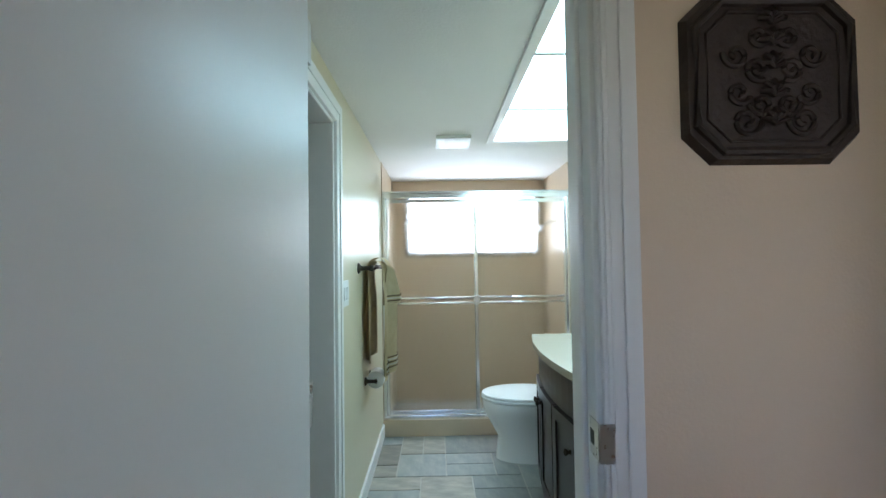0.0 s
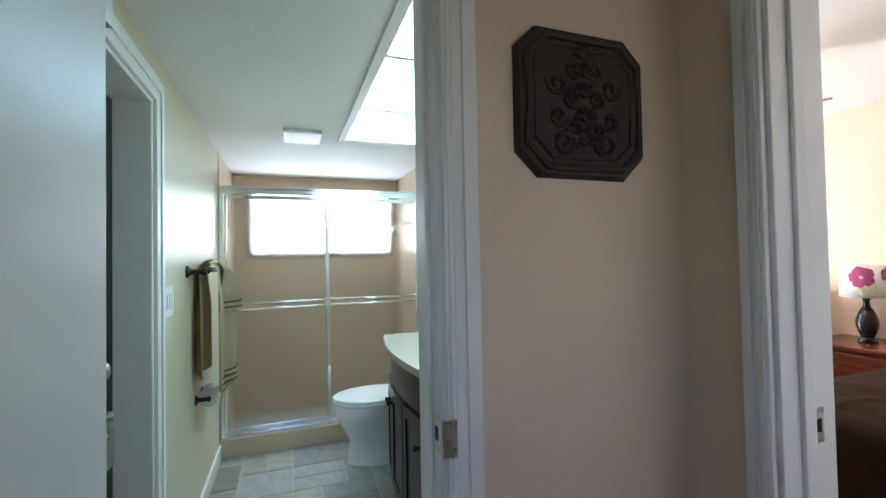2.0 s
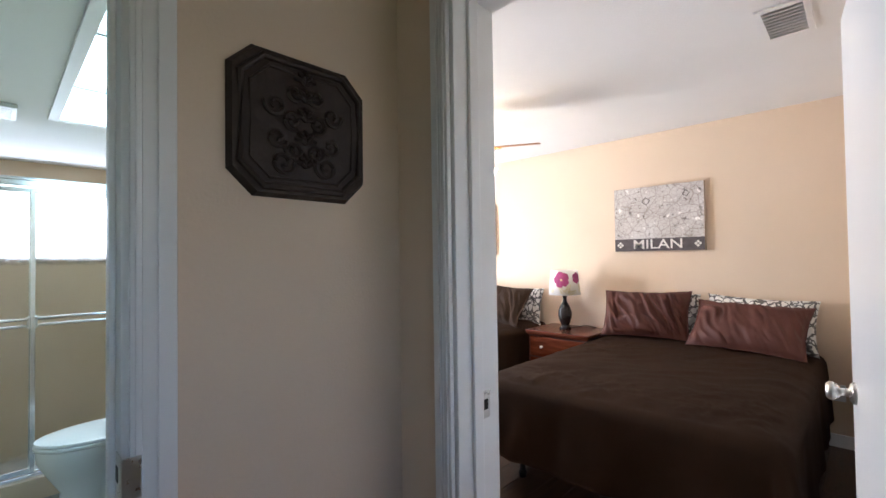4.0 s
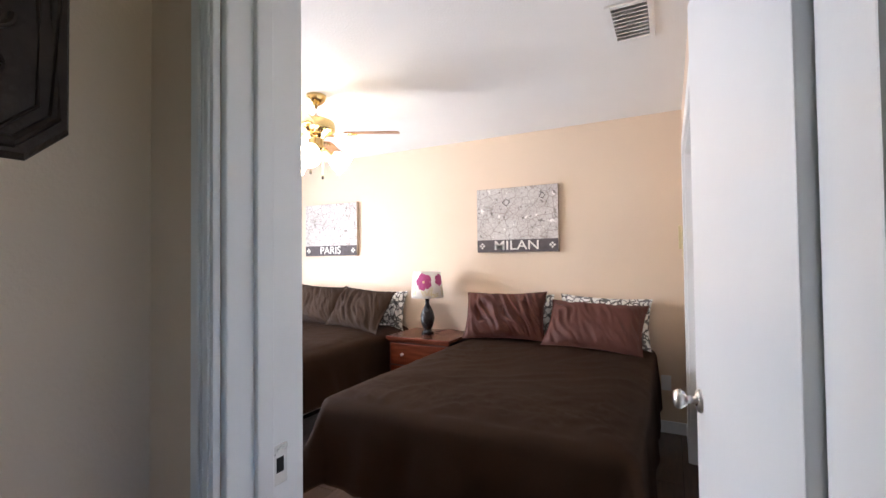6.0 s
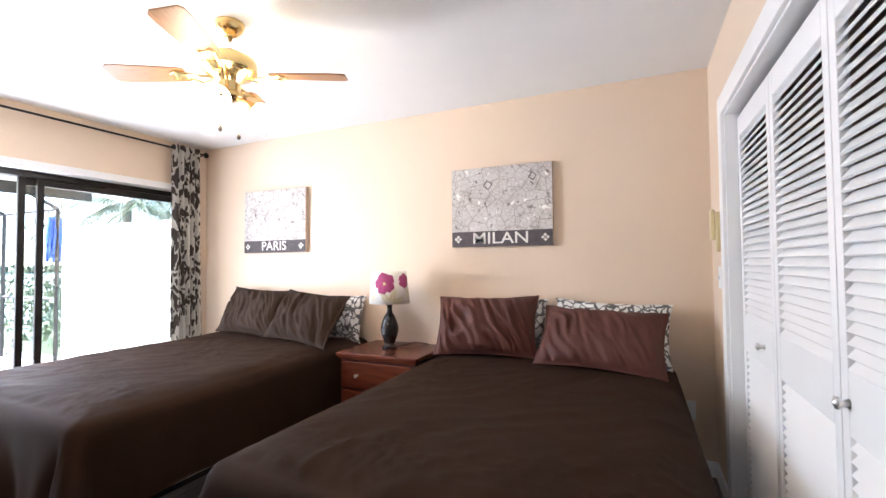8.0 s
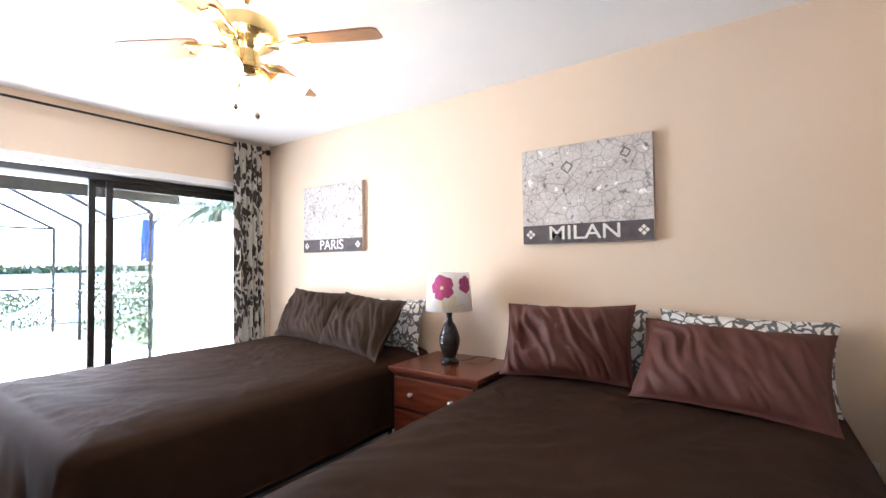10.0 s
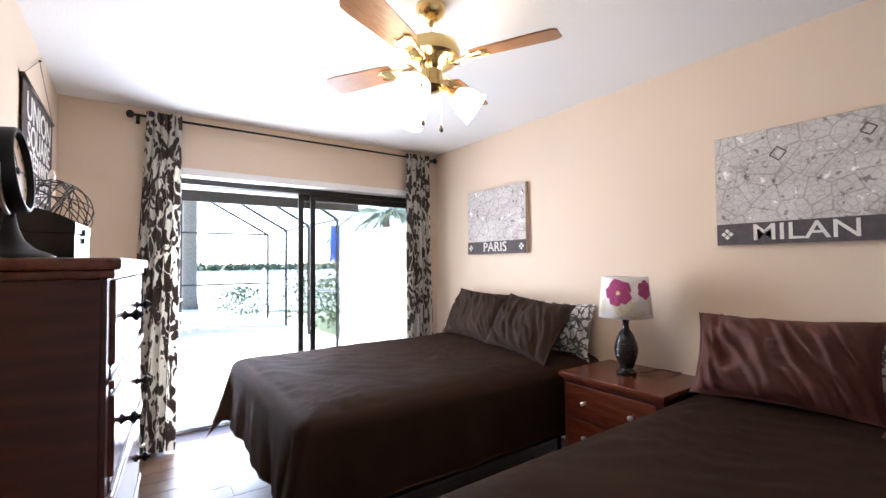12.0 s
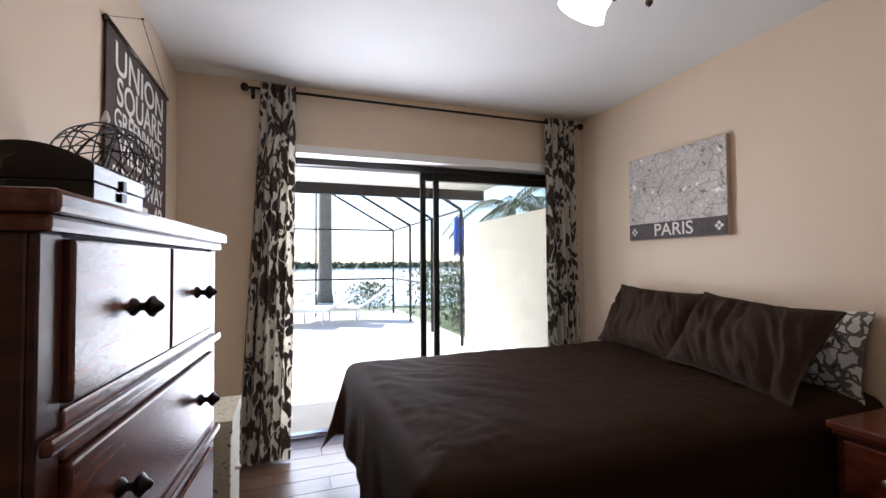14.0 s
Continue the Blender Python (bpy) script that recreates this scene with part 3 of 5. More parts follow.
def comforter(x0, x1, y0, y1, top, drop, seed):
    """Cloth laid over a mattress: flat on top, hanging with folds on three sides, longer at the two foot corners."""
    bm = bmesh.new()
    step = 0.017
    na, nb = int((x1 - x0 + drop) / step), int((y1 - y0 + 2 * drop) / step)
    grid = []
    for i in range(na + 1):
        row = []
        for j in range(nb + 1):
            a = x0 - drop + (x1 - x0 + drop) * i / na
            b = y0 - drop + (y1 - y0 + 2 * drop) * j / nb
            ca, cb = max(a, x0), min(max(b, y0), y1)
            dx, dy = a - ca, b - cb
            e = math.hypot(dx, dy)
            n1 = noise.noise(Vector((a * 2.3, b * 2.3, seed)))
            n2 = noise.noise(Vector((a * 9 + 3 * n1, b * 4.5, seed + 5)))
            n3 = abs(noise.noise(Vector((a * 5.0 + b * 6.0, (a - b) * 2.0, seed + 9))))
            if e < 1e-6:
                edge = min(a - x0, b - y0, y1 - b)
                n4 = abs(noise.noise(Vector((a * 4.5 + 2 * n1, b * 15 + 3 * n2, seed + 13))))
                crease = max(0.0, 1 - n4 / 0.16) * max(0.0, noise.noise(Vector((a * 1.7, b * 1.7, seed + 17))) + 0.35)
                z = top + 0.010 * n1 + 0.006 * n2 + 0.014 * (0.25 - n3) + 0.013 * crease - 0.022 * max(0, 1 - edge / 0.12) ** 2
                p = (a, b, z)
            else:
                ux, uy = dx / e, dy / e
                corner = min(abs(ux), abs(uy)) * 1.41
                r = 0.07
                ang = min(e / r, math.pi / 2)
                out = r * math.sin(ang)
                down = r * (1 - math.cos(ang)) + max(0, e - r * math.pi / 2) * (0.985 - 0.03 * corner)
                flare = max(0, e - 0.1)
                along = (cb if abs(ux) > abs(uy) else ca) + 0.35 * corner
                foot = abs(ux) > abs(uy)
                fold = (0.014 if foot else 0.009) * math.sin(along * 13 + 2.2 * n1 + seed) + (0.005 if foot else 0.003) * math.sin(along * 33 + seed * 2 + 3 * n1)
                out += flare * (0.06 + 0.34 * corner) + fold * min(1, flare / 0.22)
                p = (ca + ux * out, cb + uy * out, max(0.012 + 0.004 * n2, top - 0.022 - down + 0.004 * n2))
            row.append(bm.verts.new(p))
        grid.append(row)
    for i in range(na):
        for j in range(nb):
            bm.faces.new((grid[i][j], grid[i + 1][j], grid[i + 1][j + 1], grid[i][j + 1]))
    ob_geom = bmesh.ops.solidify(bm, geom=bm.faces[:], thickness=0.006)
    return bm


def bed(y0, y1, x0, top, label):
    b = thing("bed", label, "bed", group="beds")
    part("mattress", boxes((x0 + 0.03, y0 + 0.03, 0.40, BX1 - 0.03, y1 - 0.03, top - 0.035), bevel=0.03), MATTRESS, b)
    part("box_spring", boxes((x0 + 0.03, y0 + 0.03, 0.19, BX1 - 0.03, y1 - 0.03, 0.395), bevel=0.015), MATTRESS, b)
    part("bed_frame", boxes((x0 + 0.05, y0 + 0.05, 0.155, BX1 - 0.04, y0 + 0.09, 0.19), (x0 + 0.05, y1 - 0.09, 0.155, BX1 - 0.04, y1 - 0.05, 0.19),
                            (x0 + 0.05, y0 + 0.09, 0.155, x0 + 0.09, y1 - 0.09, 0.19)), IRON, b)
    for lx in (x0 + 0.16, BX1 - 0.25):
        for ly in (y0 + 0.12, y1 - 0.12):
            part("leg", lathe([(0.022, 0.0), (0.026, 0.03), (0.018, 0.045), (0.016, 0.156)], 16, Matrix.Translation((lx, ly, 0))), IRON, b)
    return b


B1 = (0.31, 1.72, 2.47, 0.662)
B2 = (2.56, 3.98, 2.45, 0.685)
for (y0, y1, x0, top), lab, seed in ((B1, "bed by the closet under a dark brown comforter", 1.0), (B2, "bed by the patio door under a dark brown comforter", 4.0)):
    bed(y0, y1, x0, top, lab)
    whole("comforter", comforter(x0, BX1 - 0.02, y0, y1, top, 0.45 if seed > 2 else 0.47, seed), COMFORTER, "dark brown wrinkled cotton comforter hanging over the bed", "comforter",
          True, "comforters")


def pillow(w, h, t, seed, flange=0.0, wrinkle=1.0):
    """A stuffed sham lying in its own xy plane: w across, h high, t thick, with drawn-in corners and pulled creases."""
    bm = bmesh.new()
    n, k = 76, 52
    sides = []
    for s in (1, -1):
        g = []
        for i in range(n + 1):
            row = []
            for j in range(k + 1):
                u, v = 2 * i / n - 1, 2 * j / k - 1
                uu, vv = math.copysign(abs(u) ** 0.85, u), math.copysign(abs(v) ** 0.85, v)
                pinch = 1 - 0.07 * (1 - vv * vv) * abs(uu) ** 3
                pinch2 = 1 - 0.09 * (1 - uu * uu) * abs(vv) ** 3
                inner_u, inner_v = min(1, abs(uu) / (1 - flange)), min(1, abs(vv) / (1 - flange))
                dome = max(0.0, (1 - inner_u ** 2.6)) ** 0.55 * max(0.0, (1 - inner_v ** 2.6)) ** 0.55
                x, y = uu * w / 2 * pinch, vv * h / 2 * pinch2
                along, across = y * 0.86 - x * 0.5, x * 0.86 + y * 0.5
                bend = noise.noise(Vector((x * 5, y * 5, seed + 20)))
                cr = 0.026 * (1 - abs(noise.noise(Vector((across * 15 + bend, along * 2.6, seed)))) * 2.2) + 0.017 * (1 - abs(noise.noise(Vector((across * 31 + 1.5 * bend, along * 5, seed + 3)))) * 2.2) - 0.012
                rim = 0.014 * noise.noise(Vector((x * 13, y * 13, seed + 8))) * max(abs(uu), abs(vv)) ** 6
                z = s * (dome * t / 2 + 0.004) + wrinkle * cr * min(1, dome * 1.6) * s + rim
                row.append(bm.verts.new((x, y, z)))
            g.append(row)
        for i in range(n):
            for j in range(k):
                q = (g[i][j], g[i + 1][j], g[i + 1][j + 1], g[i][j + 1])
                bm.faces.new(q if s > 0 else q[::-1])
        sides.append(g)
    a, b = sides
    rim = [(i, 0) for i in range(n)] + [(n, j) for j in range(k)] + [(i, k) for i in range(n, 0, -1)] + [(0, j) for j in range(k, 0, -1)]
    for (i, j), (i2, j2) in zip(rim, rim[1:] + rim[:1]):
        bm.faces.new((a[i][j], b[i][j], b[i2][j2], a[i2][j2]))
    return bm


def lay_pillow(w, h, t, seed, mat, label, y, x, z, lean, turn=0.0, spin=0.0, flange=0.06, wrinkle=1.0):
    """Stands on its long edge at (x, y, z), leaning back to the wall by lean degrees from upright."""
    ob = whole("pillow", pillow(w, h, t, seed, flange, wrinkle), mat, label, "pillow", True, "pillows")
    m = pose(x, y, z, 0, 0, -90 + turn) @ pose(0, 0, 0, 90 - lean) @ pose(0, 0, 0, 0, 0, spin) @ Matrix.Translation((0, h / 2, 0))
    ob.matrix_basis = m
    return ob


PLAB = "plump {} sham leaning on the headless bed end"
lay_pillow(0.70, 0.40, 0.13, 11, LATTICE, "white sham with a grey ring print against the wall", 0.62, 4.335, 0.645, 10, 0, -2, 0.03, 0.6)
lay_pillow(0.70, 0.40, 0.13, 12, LATTICE, "white sham with a grey ring print against the wall", 1.36, 4.35, 0.645, 8, 0, 0, 0.03, 0.6)
lay_pillow(0.72, 0.43, 0.17, 13, SHAM_RED, "creased red-brown sateen sham leaning upright on the bed", 1.40, 4.17, 0.665, 24, 4, 1.5, 0.05, 1.5)
lay_pillow(0.74, 0.44, 0.17, 14, SHAM_RED, "smooth red-brown sateen sham leaning back on the bed", 0.68, 4.04, 0.665, 42, -3, -2, 0.05, 0.7)
lay_pillow(0.70, 0.40, 0.13, 15, LATTICE, "white sham with a grey ring print against the wall", 2.86, 4.345, 0.645, 12, 0, -1, 0.03, 0.6)
lay_pillow(0.70, 0.42, 0.13, 16, LATTICE, "white sham with a grey ring print against the wall", 3.58, 4.345, 0.645, 8, 0, 0, 0.03, 0.6)
lay_pillow(0.72, 0.44, 0.16, 17, SHAM_DARK, "dark brown cotton sham leaning on the bed", 3.56, 4.12, 0.685, 27, -2, -2, 0.06, 1.0)
lay_pillow(0.74, 0.45, 0.17, 18, SHAM_DARK, "dark brown cotton sham leaning on the bed", 2.90, 4.00, 0.685, 34, -8, -3, 0.06, 1.2)

# nightstand
NX0, NY0, NY1, NZ = 3.95, 1.80, 2.42, 0.665
ns = thing("nightstand", "cherry-stained wooden nightstand between the beds", "nightstand")
part("top", boxes((NX0 - 0.02, NY0 - 0.02, NZ - 0.028, BX1 - 0.016, NY1 + 0.005, NZ), bevel=0.007), CHERRY_Y, ns)
part("body", boxes((NX0 + 0.012, NY0, 0.03, BX1 - 0.02, NY1 - 0.015, NZ - 0.028)), CHERRY, ns)
part("cornice", boxes((NX0 - 0.004, NY0 - 0.006, NZ - 0.045, NX0 + 0.012, NY1 - 0.006, NZ - 0.028), bevel=0.004), CHERRY_Y, ns)
for z0, z1 in ((0.42, 0.605), (0.225, 0.405), (0.05, 0.21)):
    dr = part("drawer", boxes((NX0 - 0.006, NY0 + 0.025, z0, NX0 + 0.012, NY1 - 0.04, z1), bevel=0.006), CHERRY_Y, ns)
    for y in (NY0 + 0.16, NY1 - 0.17):
        part("knob", lathe([(0.010, 0), (0.006, 0.010), (0.013, 0.020), (0.012, 0.026), (0.0004, 0.029)], 18), NICKEL, dr, "dull metal knob", True, pose(NX0 - 0.006, y, (z0 + z1) / 2, 0, -90))

# table lamp
LX, LY = 4.19, 2.135
tl = thing("table_lamp", "black ribbed vase table lamp with a floral shade, on the nightstand", "table lamp", (LX, LY, NZ))
prof = [(0.055, 0), (0.057, 0.004), (0.057, 0.018), (0.046, 0.026), (0.040, 0.034)]
for i in range(26):
    z = 0.04 + i * 0.0082
    f = (z - 0.04) / 0.213
    r = 0.036 + 0.030 * math.sin(math.pi * min(1, f * 0.92 + 0.03)) ** 1.2 * (1 if f < 0.42 else 1) - 0.014 * max(0, f - 0.5)
    ridge = 0.0016 * (1 if i % 2 else -1) if f < 0.72 else 0
    prof.append((r + ridge, z))
prof += [(0.022, 0.262), (0.018, 0.285), (0.019, 0.31), (0.028, 0.325), (0.026, 0.33), (0.010, 0.332), (0.009, 0.36), (0.0004, 0.362)]
part("base", lathe(prof, 40), CERAMIC, tl, "black ribbed ceramic vase", "auto")
SH0, SH1, SR0, SR1 = 0.335, 0.572, 0.150, 0.128
sh = lathe([(SR0, SH0), (SR1, SH1), (SR1 - 0.003, SH1), (SR0 - 0.003, SH0)], 48)
shade = part("shade", sh, SHADE, tl, "white drum shade with plum flowers", True)
part("socket", lathe([(0.014, 0.36), (0.014, 0.41), (0.024, 0.43), (0.026, 0.46), (0.0004, 0.49)], 20), BRASS, tl, "", True)


def on_shade(a, h, lift=0.0015):
    r = SR0 + (SR1 - SR0) * (h - SH0) / (SH1 - SH0) + lift
    return (r * math.cos(a), r * math.sin(a), h)


def petals(a0, h0, size, count, lift, core=0.35, wob=0.12):
    bm = bmesh.new()
    rings = []
    for q in range(1, 8):
        ring = []
        for i in range(80):
            t = 2 * math.pi * i / 80
            rr = size * q / 7 * (0.80 + 0.20 * abs(math.sin(t * count / 2)) ** 0.6 + wob * 0.3 * math.sin(t * 11))
            h = min(SH1 - 0.002, max(SH0 + 0.002, h0 + rr * math.sin(t)))
            ring.append(bm.verts.new(on_shade(a0 + rr * math.cos(t) / 0.14, h, lift)))
        rings.append(ring)
    bm.faces.new(rings[0])
    for u, v in zip(rings, rings[1:]):
        for i in range(80):
            bm.faces.new((u[i], u[(i + 1) % 80], v[(i + 1) % 80], v[i]))
    return bm


def frond(a0, h0, ang, length):
    bm = bmesh.new()
    for k in range(7):
        f = (k + 1) / 7
        for s in (-1, 1):
            bx, bh = length * f * math.cos(ang), length * f * math.sin(ang)
            la = ang + s * 0.9
            ln = 0.032 * (1.1 - 0.5 * f)
            q = [(bx, bh), (bx + ln * 0.5 * math.cos(la) - 0.004 * math.sin(la), bh + ln * 0.5 * math.sin(la) + 0.004 * math.cos(la)), (bx + ln * math.cos(la), bh + ln * math.sin(la)),
                 (bx + ln * 0.5 * math.cos(la) + 0.004 * math.sin(la), bh + ln * 0.5 * math.sin(la) - 0.004 * math.cos(la))]
            bm.faces.new([bm.verts.new(on_shade(a0 + x / 0.14, min(SH1 - 0.002, max(SH0 + 0.002, h0 + h)), 0.001)) for x, h in q])
    return bm


FA = radians(196)
part("flower_print", petals(FA, 0.485, 0.078, 5, 0.0015), FLOWER, shade, "plum flower print")
part("flower_heart", petals(FA, 0.482, 0.012, 9, 0.0022, wob=0.5), LEAF_PRINT, shade)
part("flower_print", petals(FA + 1.15, 0.50, 0.055, 6, 0.0015), FLOWER, shade, "plum flower print")
part("flower_print", petals(FA - 1.9, 0.45, 0.06, 6, 0.0015), FLOWER, shade, "plum flower print")
for aa, ang in ((FA + 0.35, 0.3), (FA + 0.30, 1.2), (FA + 0.2, 2.1), (FA - 0.7, 1.5), (FA + 1.5, 1.8)):
    part("leaf_print", frond(aa, 0.345, ang, 0.085), LEAF_PRINT, shade)
cord = [(4.25, 2.09, NZ + 0.008), (4.29, 2.05, NZ + 0.012), (4.33, 2.01, NZ + 0.03), (4.37, 1.98, NZ + 0.022), (4.42, 1.96, NZ + 0.006), (4.452, 1.95, NZ + 0.004)]
part("cord", tube([(x - LX, y - LY, z - NZ) for x, y, z in cord], 0.003, 8), IRON, tl, "black lamp cord", True)

# canvases


def canvas(y0, y1, z0, z1, word, label):
    c = thing("canvas_print", label, "wall art", (BX1 - 0.0355, (y0 + y1) / 2, (z0 + z1) / 2), -90, "canvas prints")
    w, h = y1 - y0, z1 - z0
    part("stretcher", boxes((-w / 2, -0.0, -h / 2, w / 2, 0.034, h / 2), bevel=0.003), CANVAS_SIDE, c)
    mp = part("map_print", boxes((-w / 2 + 0.003, -0.0015, -h / 2 + 0.112, w / 2 - 0.003, 0.0, h / 2 - 0.003)), MAP, c, "faded grey street map")
    if word == "PARIS":
        mp.data = mp.data.copy()
    part("title_band", boxes((-w / 2 + 0.003, -0.0018, -h / 2 + 0.003, w / 2 - 0.003, 0.0, -h / 2 + 0.115)), BAND, c, "charcoal title band")
    words(word, 0.118, pose(0, -0.0032, -h / 2 + 0.060, 90), LETTER, c, 0.0012, 1.22 if word == "MILAN" else 1.05)
    for s in (-1, 1):
        bm = bmesh.new()
        for k in range(4):
            a = k * math.pi / 2
            box(bm, -0.009, -0.001, -0.009, 0.009, 0.0, 0.009, m=pose(s * w * 0.43 + 0.017 * math.cos(a), -0.003, -h / 2 + 0.06 + 0.017 * math.sin(a)) @ pose(0, 0, 0, 0, 45))
        part("ornament", bm, LETTER, c)
    if word == "MILAN":
        for (ox, oz, a, s) in ((-0.09, 0.16, 40, 0.025), (0.24, 0.2, 35, 0.02)):
            bm = bmesh.new()
            for k in range(4):
                box(bm, -s, -0.001, s - 0.003, s, 0, s + 0.003, m=pose(ox, -0.002, oz, 0, a + 90 * k))
            part("map_mark", bm, BAND, c)
    return c


canvas(3.155, 3.915, 1.400, 1.990, "PARIS", "canvas print of a street map titled PARIS")
canvas(0.975, 1.732, 1.407, 1.995, "MILAN", "canvas print of a street map titled MILAN")

# ceiling fan
FX, FY = 2.90, 2.255
fan = thing("ceiling_fan", "brass ceiling fan with four oak blades and lit opal shades", "ceiling fan", (FX, FY, CZ))
part("canopy", lathe([(0.068, 0), (0.068, -0.012), (0.060, -0.035), (0.035, -0.060), (0.018, -0.066)], 32), BRASS, fan, "", True)
part("downrod", lathe([(0.011, -0.06), (0.011, -0.17)], 16), CHROME, fan, "", True)
part("motor_housing", lathe([(0.03, -0.155), (0.085, -0.162), (0.118, -0.180), (0.128, -0.205), (0.126, -0.240), (0.105, -0.262), (0.075, -0.272), (0.06, -0.285), (0.0004, -0.286)], 40), BRASS, fan, "", "auto")
part("switch_housing", lathe([(0.062, -0.286), (0.050, -0.298), (0.050, -0.345), (0.060, -0.352), (0.058, -0.37), (0.03, -0.385), (0.0004, -0.388)], 32), BRASS, fan, "", "auto")
R0 = -62
blade = bmesh.new()
prof = [(0.0, 0.048), (0.05, 0.056), (0.30, 0.068), (0.345, 0.066), (0.365, 0.050)]
up = [blade.verts.new((0.20 + x, y, 0)) for x, y in prof] + [blade.verts.new((0.20 + x, -y, 0)) for x, y in reversed(prof)]
f = blade.faces.new(up)
ex = bmesh.ops.extrude_face_region(blade, geom=[f])
bmesh.ops.translate(blade, verts=[v for v in ex["geom"] if isinstance(v, bmesh.types.BMVert)], vec=(0, 0, 0.007))
blade_me = mesh_of("blade", blade, BLADE)
iron = bmesh.new()
for s in (-1, 1):
    tube([(0.085, s * 0.010, -0.012), (0.13, s * 0.030, -0.02), (0.18, s * 0.022, -0.006), (0.245, s * 0.034, -0.004), (0.27, s * 0.018, -0.004)], 0.006, 8, iron)
box(iron, 0.195, -0.03, -0.006, 0.255, 0.03, -0.001, bevel=0.003)
iron_me = mesh_of("blade_iron", iron, BRASS)
for k in range(4):
    mm = pose(0, 0, -0.262, 0, 0, R0 + 90 * k) @ pose(0, 0, 0, 11)
    b = piece("blade", blade_me, fan, mm)
    piece("blade_iron", iron_me, fan, mm)
for k in range(3):
    a = radians(-150 + 120 * k)
    m = pose(0.055 * math.cos(a), 0.055 * math.sin(a), -0.362, 0, 0, math.degrees(a)) @ pose(0, 0, 0, 0, 125)
    arm = part("lamp_arm", lathe([(0.016, -0.03), (0.014, 0.03), (0.030, 0.055), (0.034, 0.065), (0.0004, 0.066)], 20), COPPER, fan, "copper lamp holder", True, m)
    part("glass_shade", lathe([(0.030, 0.060), (0.052, 0.085), (0.066, 0.125), (0.064, 0.150), (0.076, 0.180), (0.073, 0.180), (0.060, 0.150), (0.062, 0.125), (0.048, 0.088), (0.028, 0.064)], 28), OPAL, arm, "lit opal tulip shade", True)
for x, y, l in ((0.03, -0.03, 0.17), (-0.035, 0.02, 0.14)):
    part("pull_chain", tube([(x, y, -0.375), (x, y, -0.375 - l)], 0.0015, 6), BRASS, fan)
    part("chain_pull", lathe([(0.0004, 0), (0.009, 0.008), (0.010, 0.018), (0.003, 0.035)], 14, Matrix.Translation((x, y, -0.375 - l - 0.03))), BRONZE, fan, "", True)

# ceiling air vent
v = thing("air_vent", "white metal air vent in the bedroom ceiling", "air vent", (2.93, 0.275, CZ))
part("frame", boxes((-0.19, -0.10, -0.012, 0.19, -0.075, 0), (-0.19, 0.075, -0.012, 0.19, 0.10, 0), (-0.19, -0.075, -0.012, -0.16, 0.075, 0), (0.16, -0.075, -0.012, 0.19, 0.075, 0), bevel=0.003), WHITE, v)
# black sheet paints the shade of the vent's inside; the ceiling is not cut
part("duct_shade", boxes((-0.16, -0.075, -0.0015, 0.16, 0.075, -0.0005)), IRON, v, "thin black sheet for the shade inside the vent")
me = mesh_of("louvre", boxes((-0.002, -0.075, -0.014, 0.002, 0.075, 0.010)), WHITE)
for i in range(9):
    piece("louvre", me, v, pose(-0.14 + i * 0.035, 0, -0.010, 0, 40))

# wall phone and plates by the closet
ph = thing("wall_phone", "almond plastic corded wall phone beside the closet", "phone", (4.20, BY0, 1.45))
part("base", boxes((-0.035, 0, -0.11, 0.035, 0.022, 0.11), bevel=0.008), PLASTIC, ph)
part("handset", boxes((-0.026, 0.022, -0.045, 0.026, 0.045, 0.125), bevel=0.010), PLASTIC, ph)
pt = thing("light_switch", "white double switch plate on the bedroom wall", "switch", (4.20, BY0, 1.20))
part("plate", boxes((-0.04, 0, -0.06, 0.04, 0.006, 0.06), bevel=0.002), PLATE, pt)
part("toggle", boxes((-0.006, 0.006, -0.012, 0.006, 0.016, 0.012), bevel=0.002), PLATE, pt)
pt = thing("outlet", "white wall outlet near the floor", "outlet", (BX1, 0.18, 0.38))
part("plate", boxes((-0.006, -0.035, -0.058, 0, 0.035, 0.058), bevel=0.002), PLATE, pt)
for z in (-0.022, 0.022):
    part("socket", boxes((-0.008, -0.014, z - 0.013, -0.006, 0.014, z + 0.013), bevel=0.0008), PLATE, pt)

# curtains
ROD_Z, ROD_Y = 2.40, 4.42
rod = thing("curtain_rod", "black iron curtain rod with ball finials over the patio door", "curtain rod")
part("pole", tube([(1.80, ROD_Y, ROD_Z), (4.40, ROD_Y, ROD_Z)], 0.009, 12), IRON, rod, "", True)
for x in (1.795, 4.405):
    part("finial", lathe([(0.0004, -0.028), (0.018, -0.022), (0.027, 0.0), (0.018, 0.022), (0.0004, 0.028)], 20, Matrix.Translation((x, ROD_Y, ROD_Z))), IRON, rod, "", True)
for x in (1.84, 4.36):
    part("bracket", boxes((x - 0.008, ROD_Y, ROD_Z - 0.02, x + 0.008, BY1, ROD_Z - 0.010), (x - 0.012, BY1 - 0.006, ROD_Z - 0.045, x + 0.012, BY1, ROD_Z + 0.025)), IRON, rod)


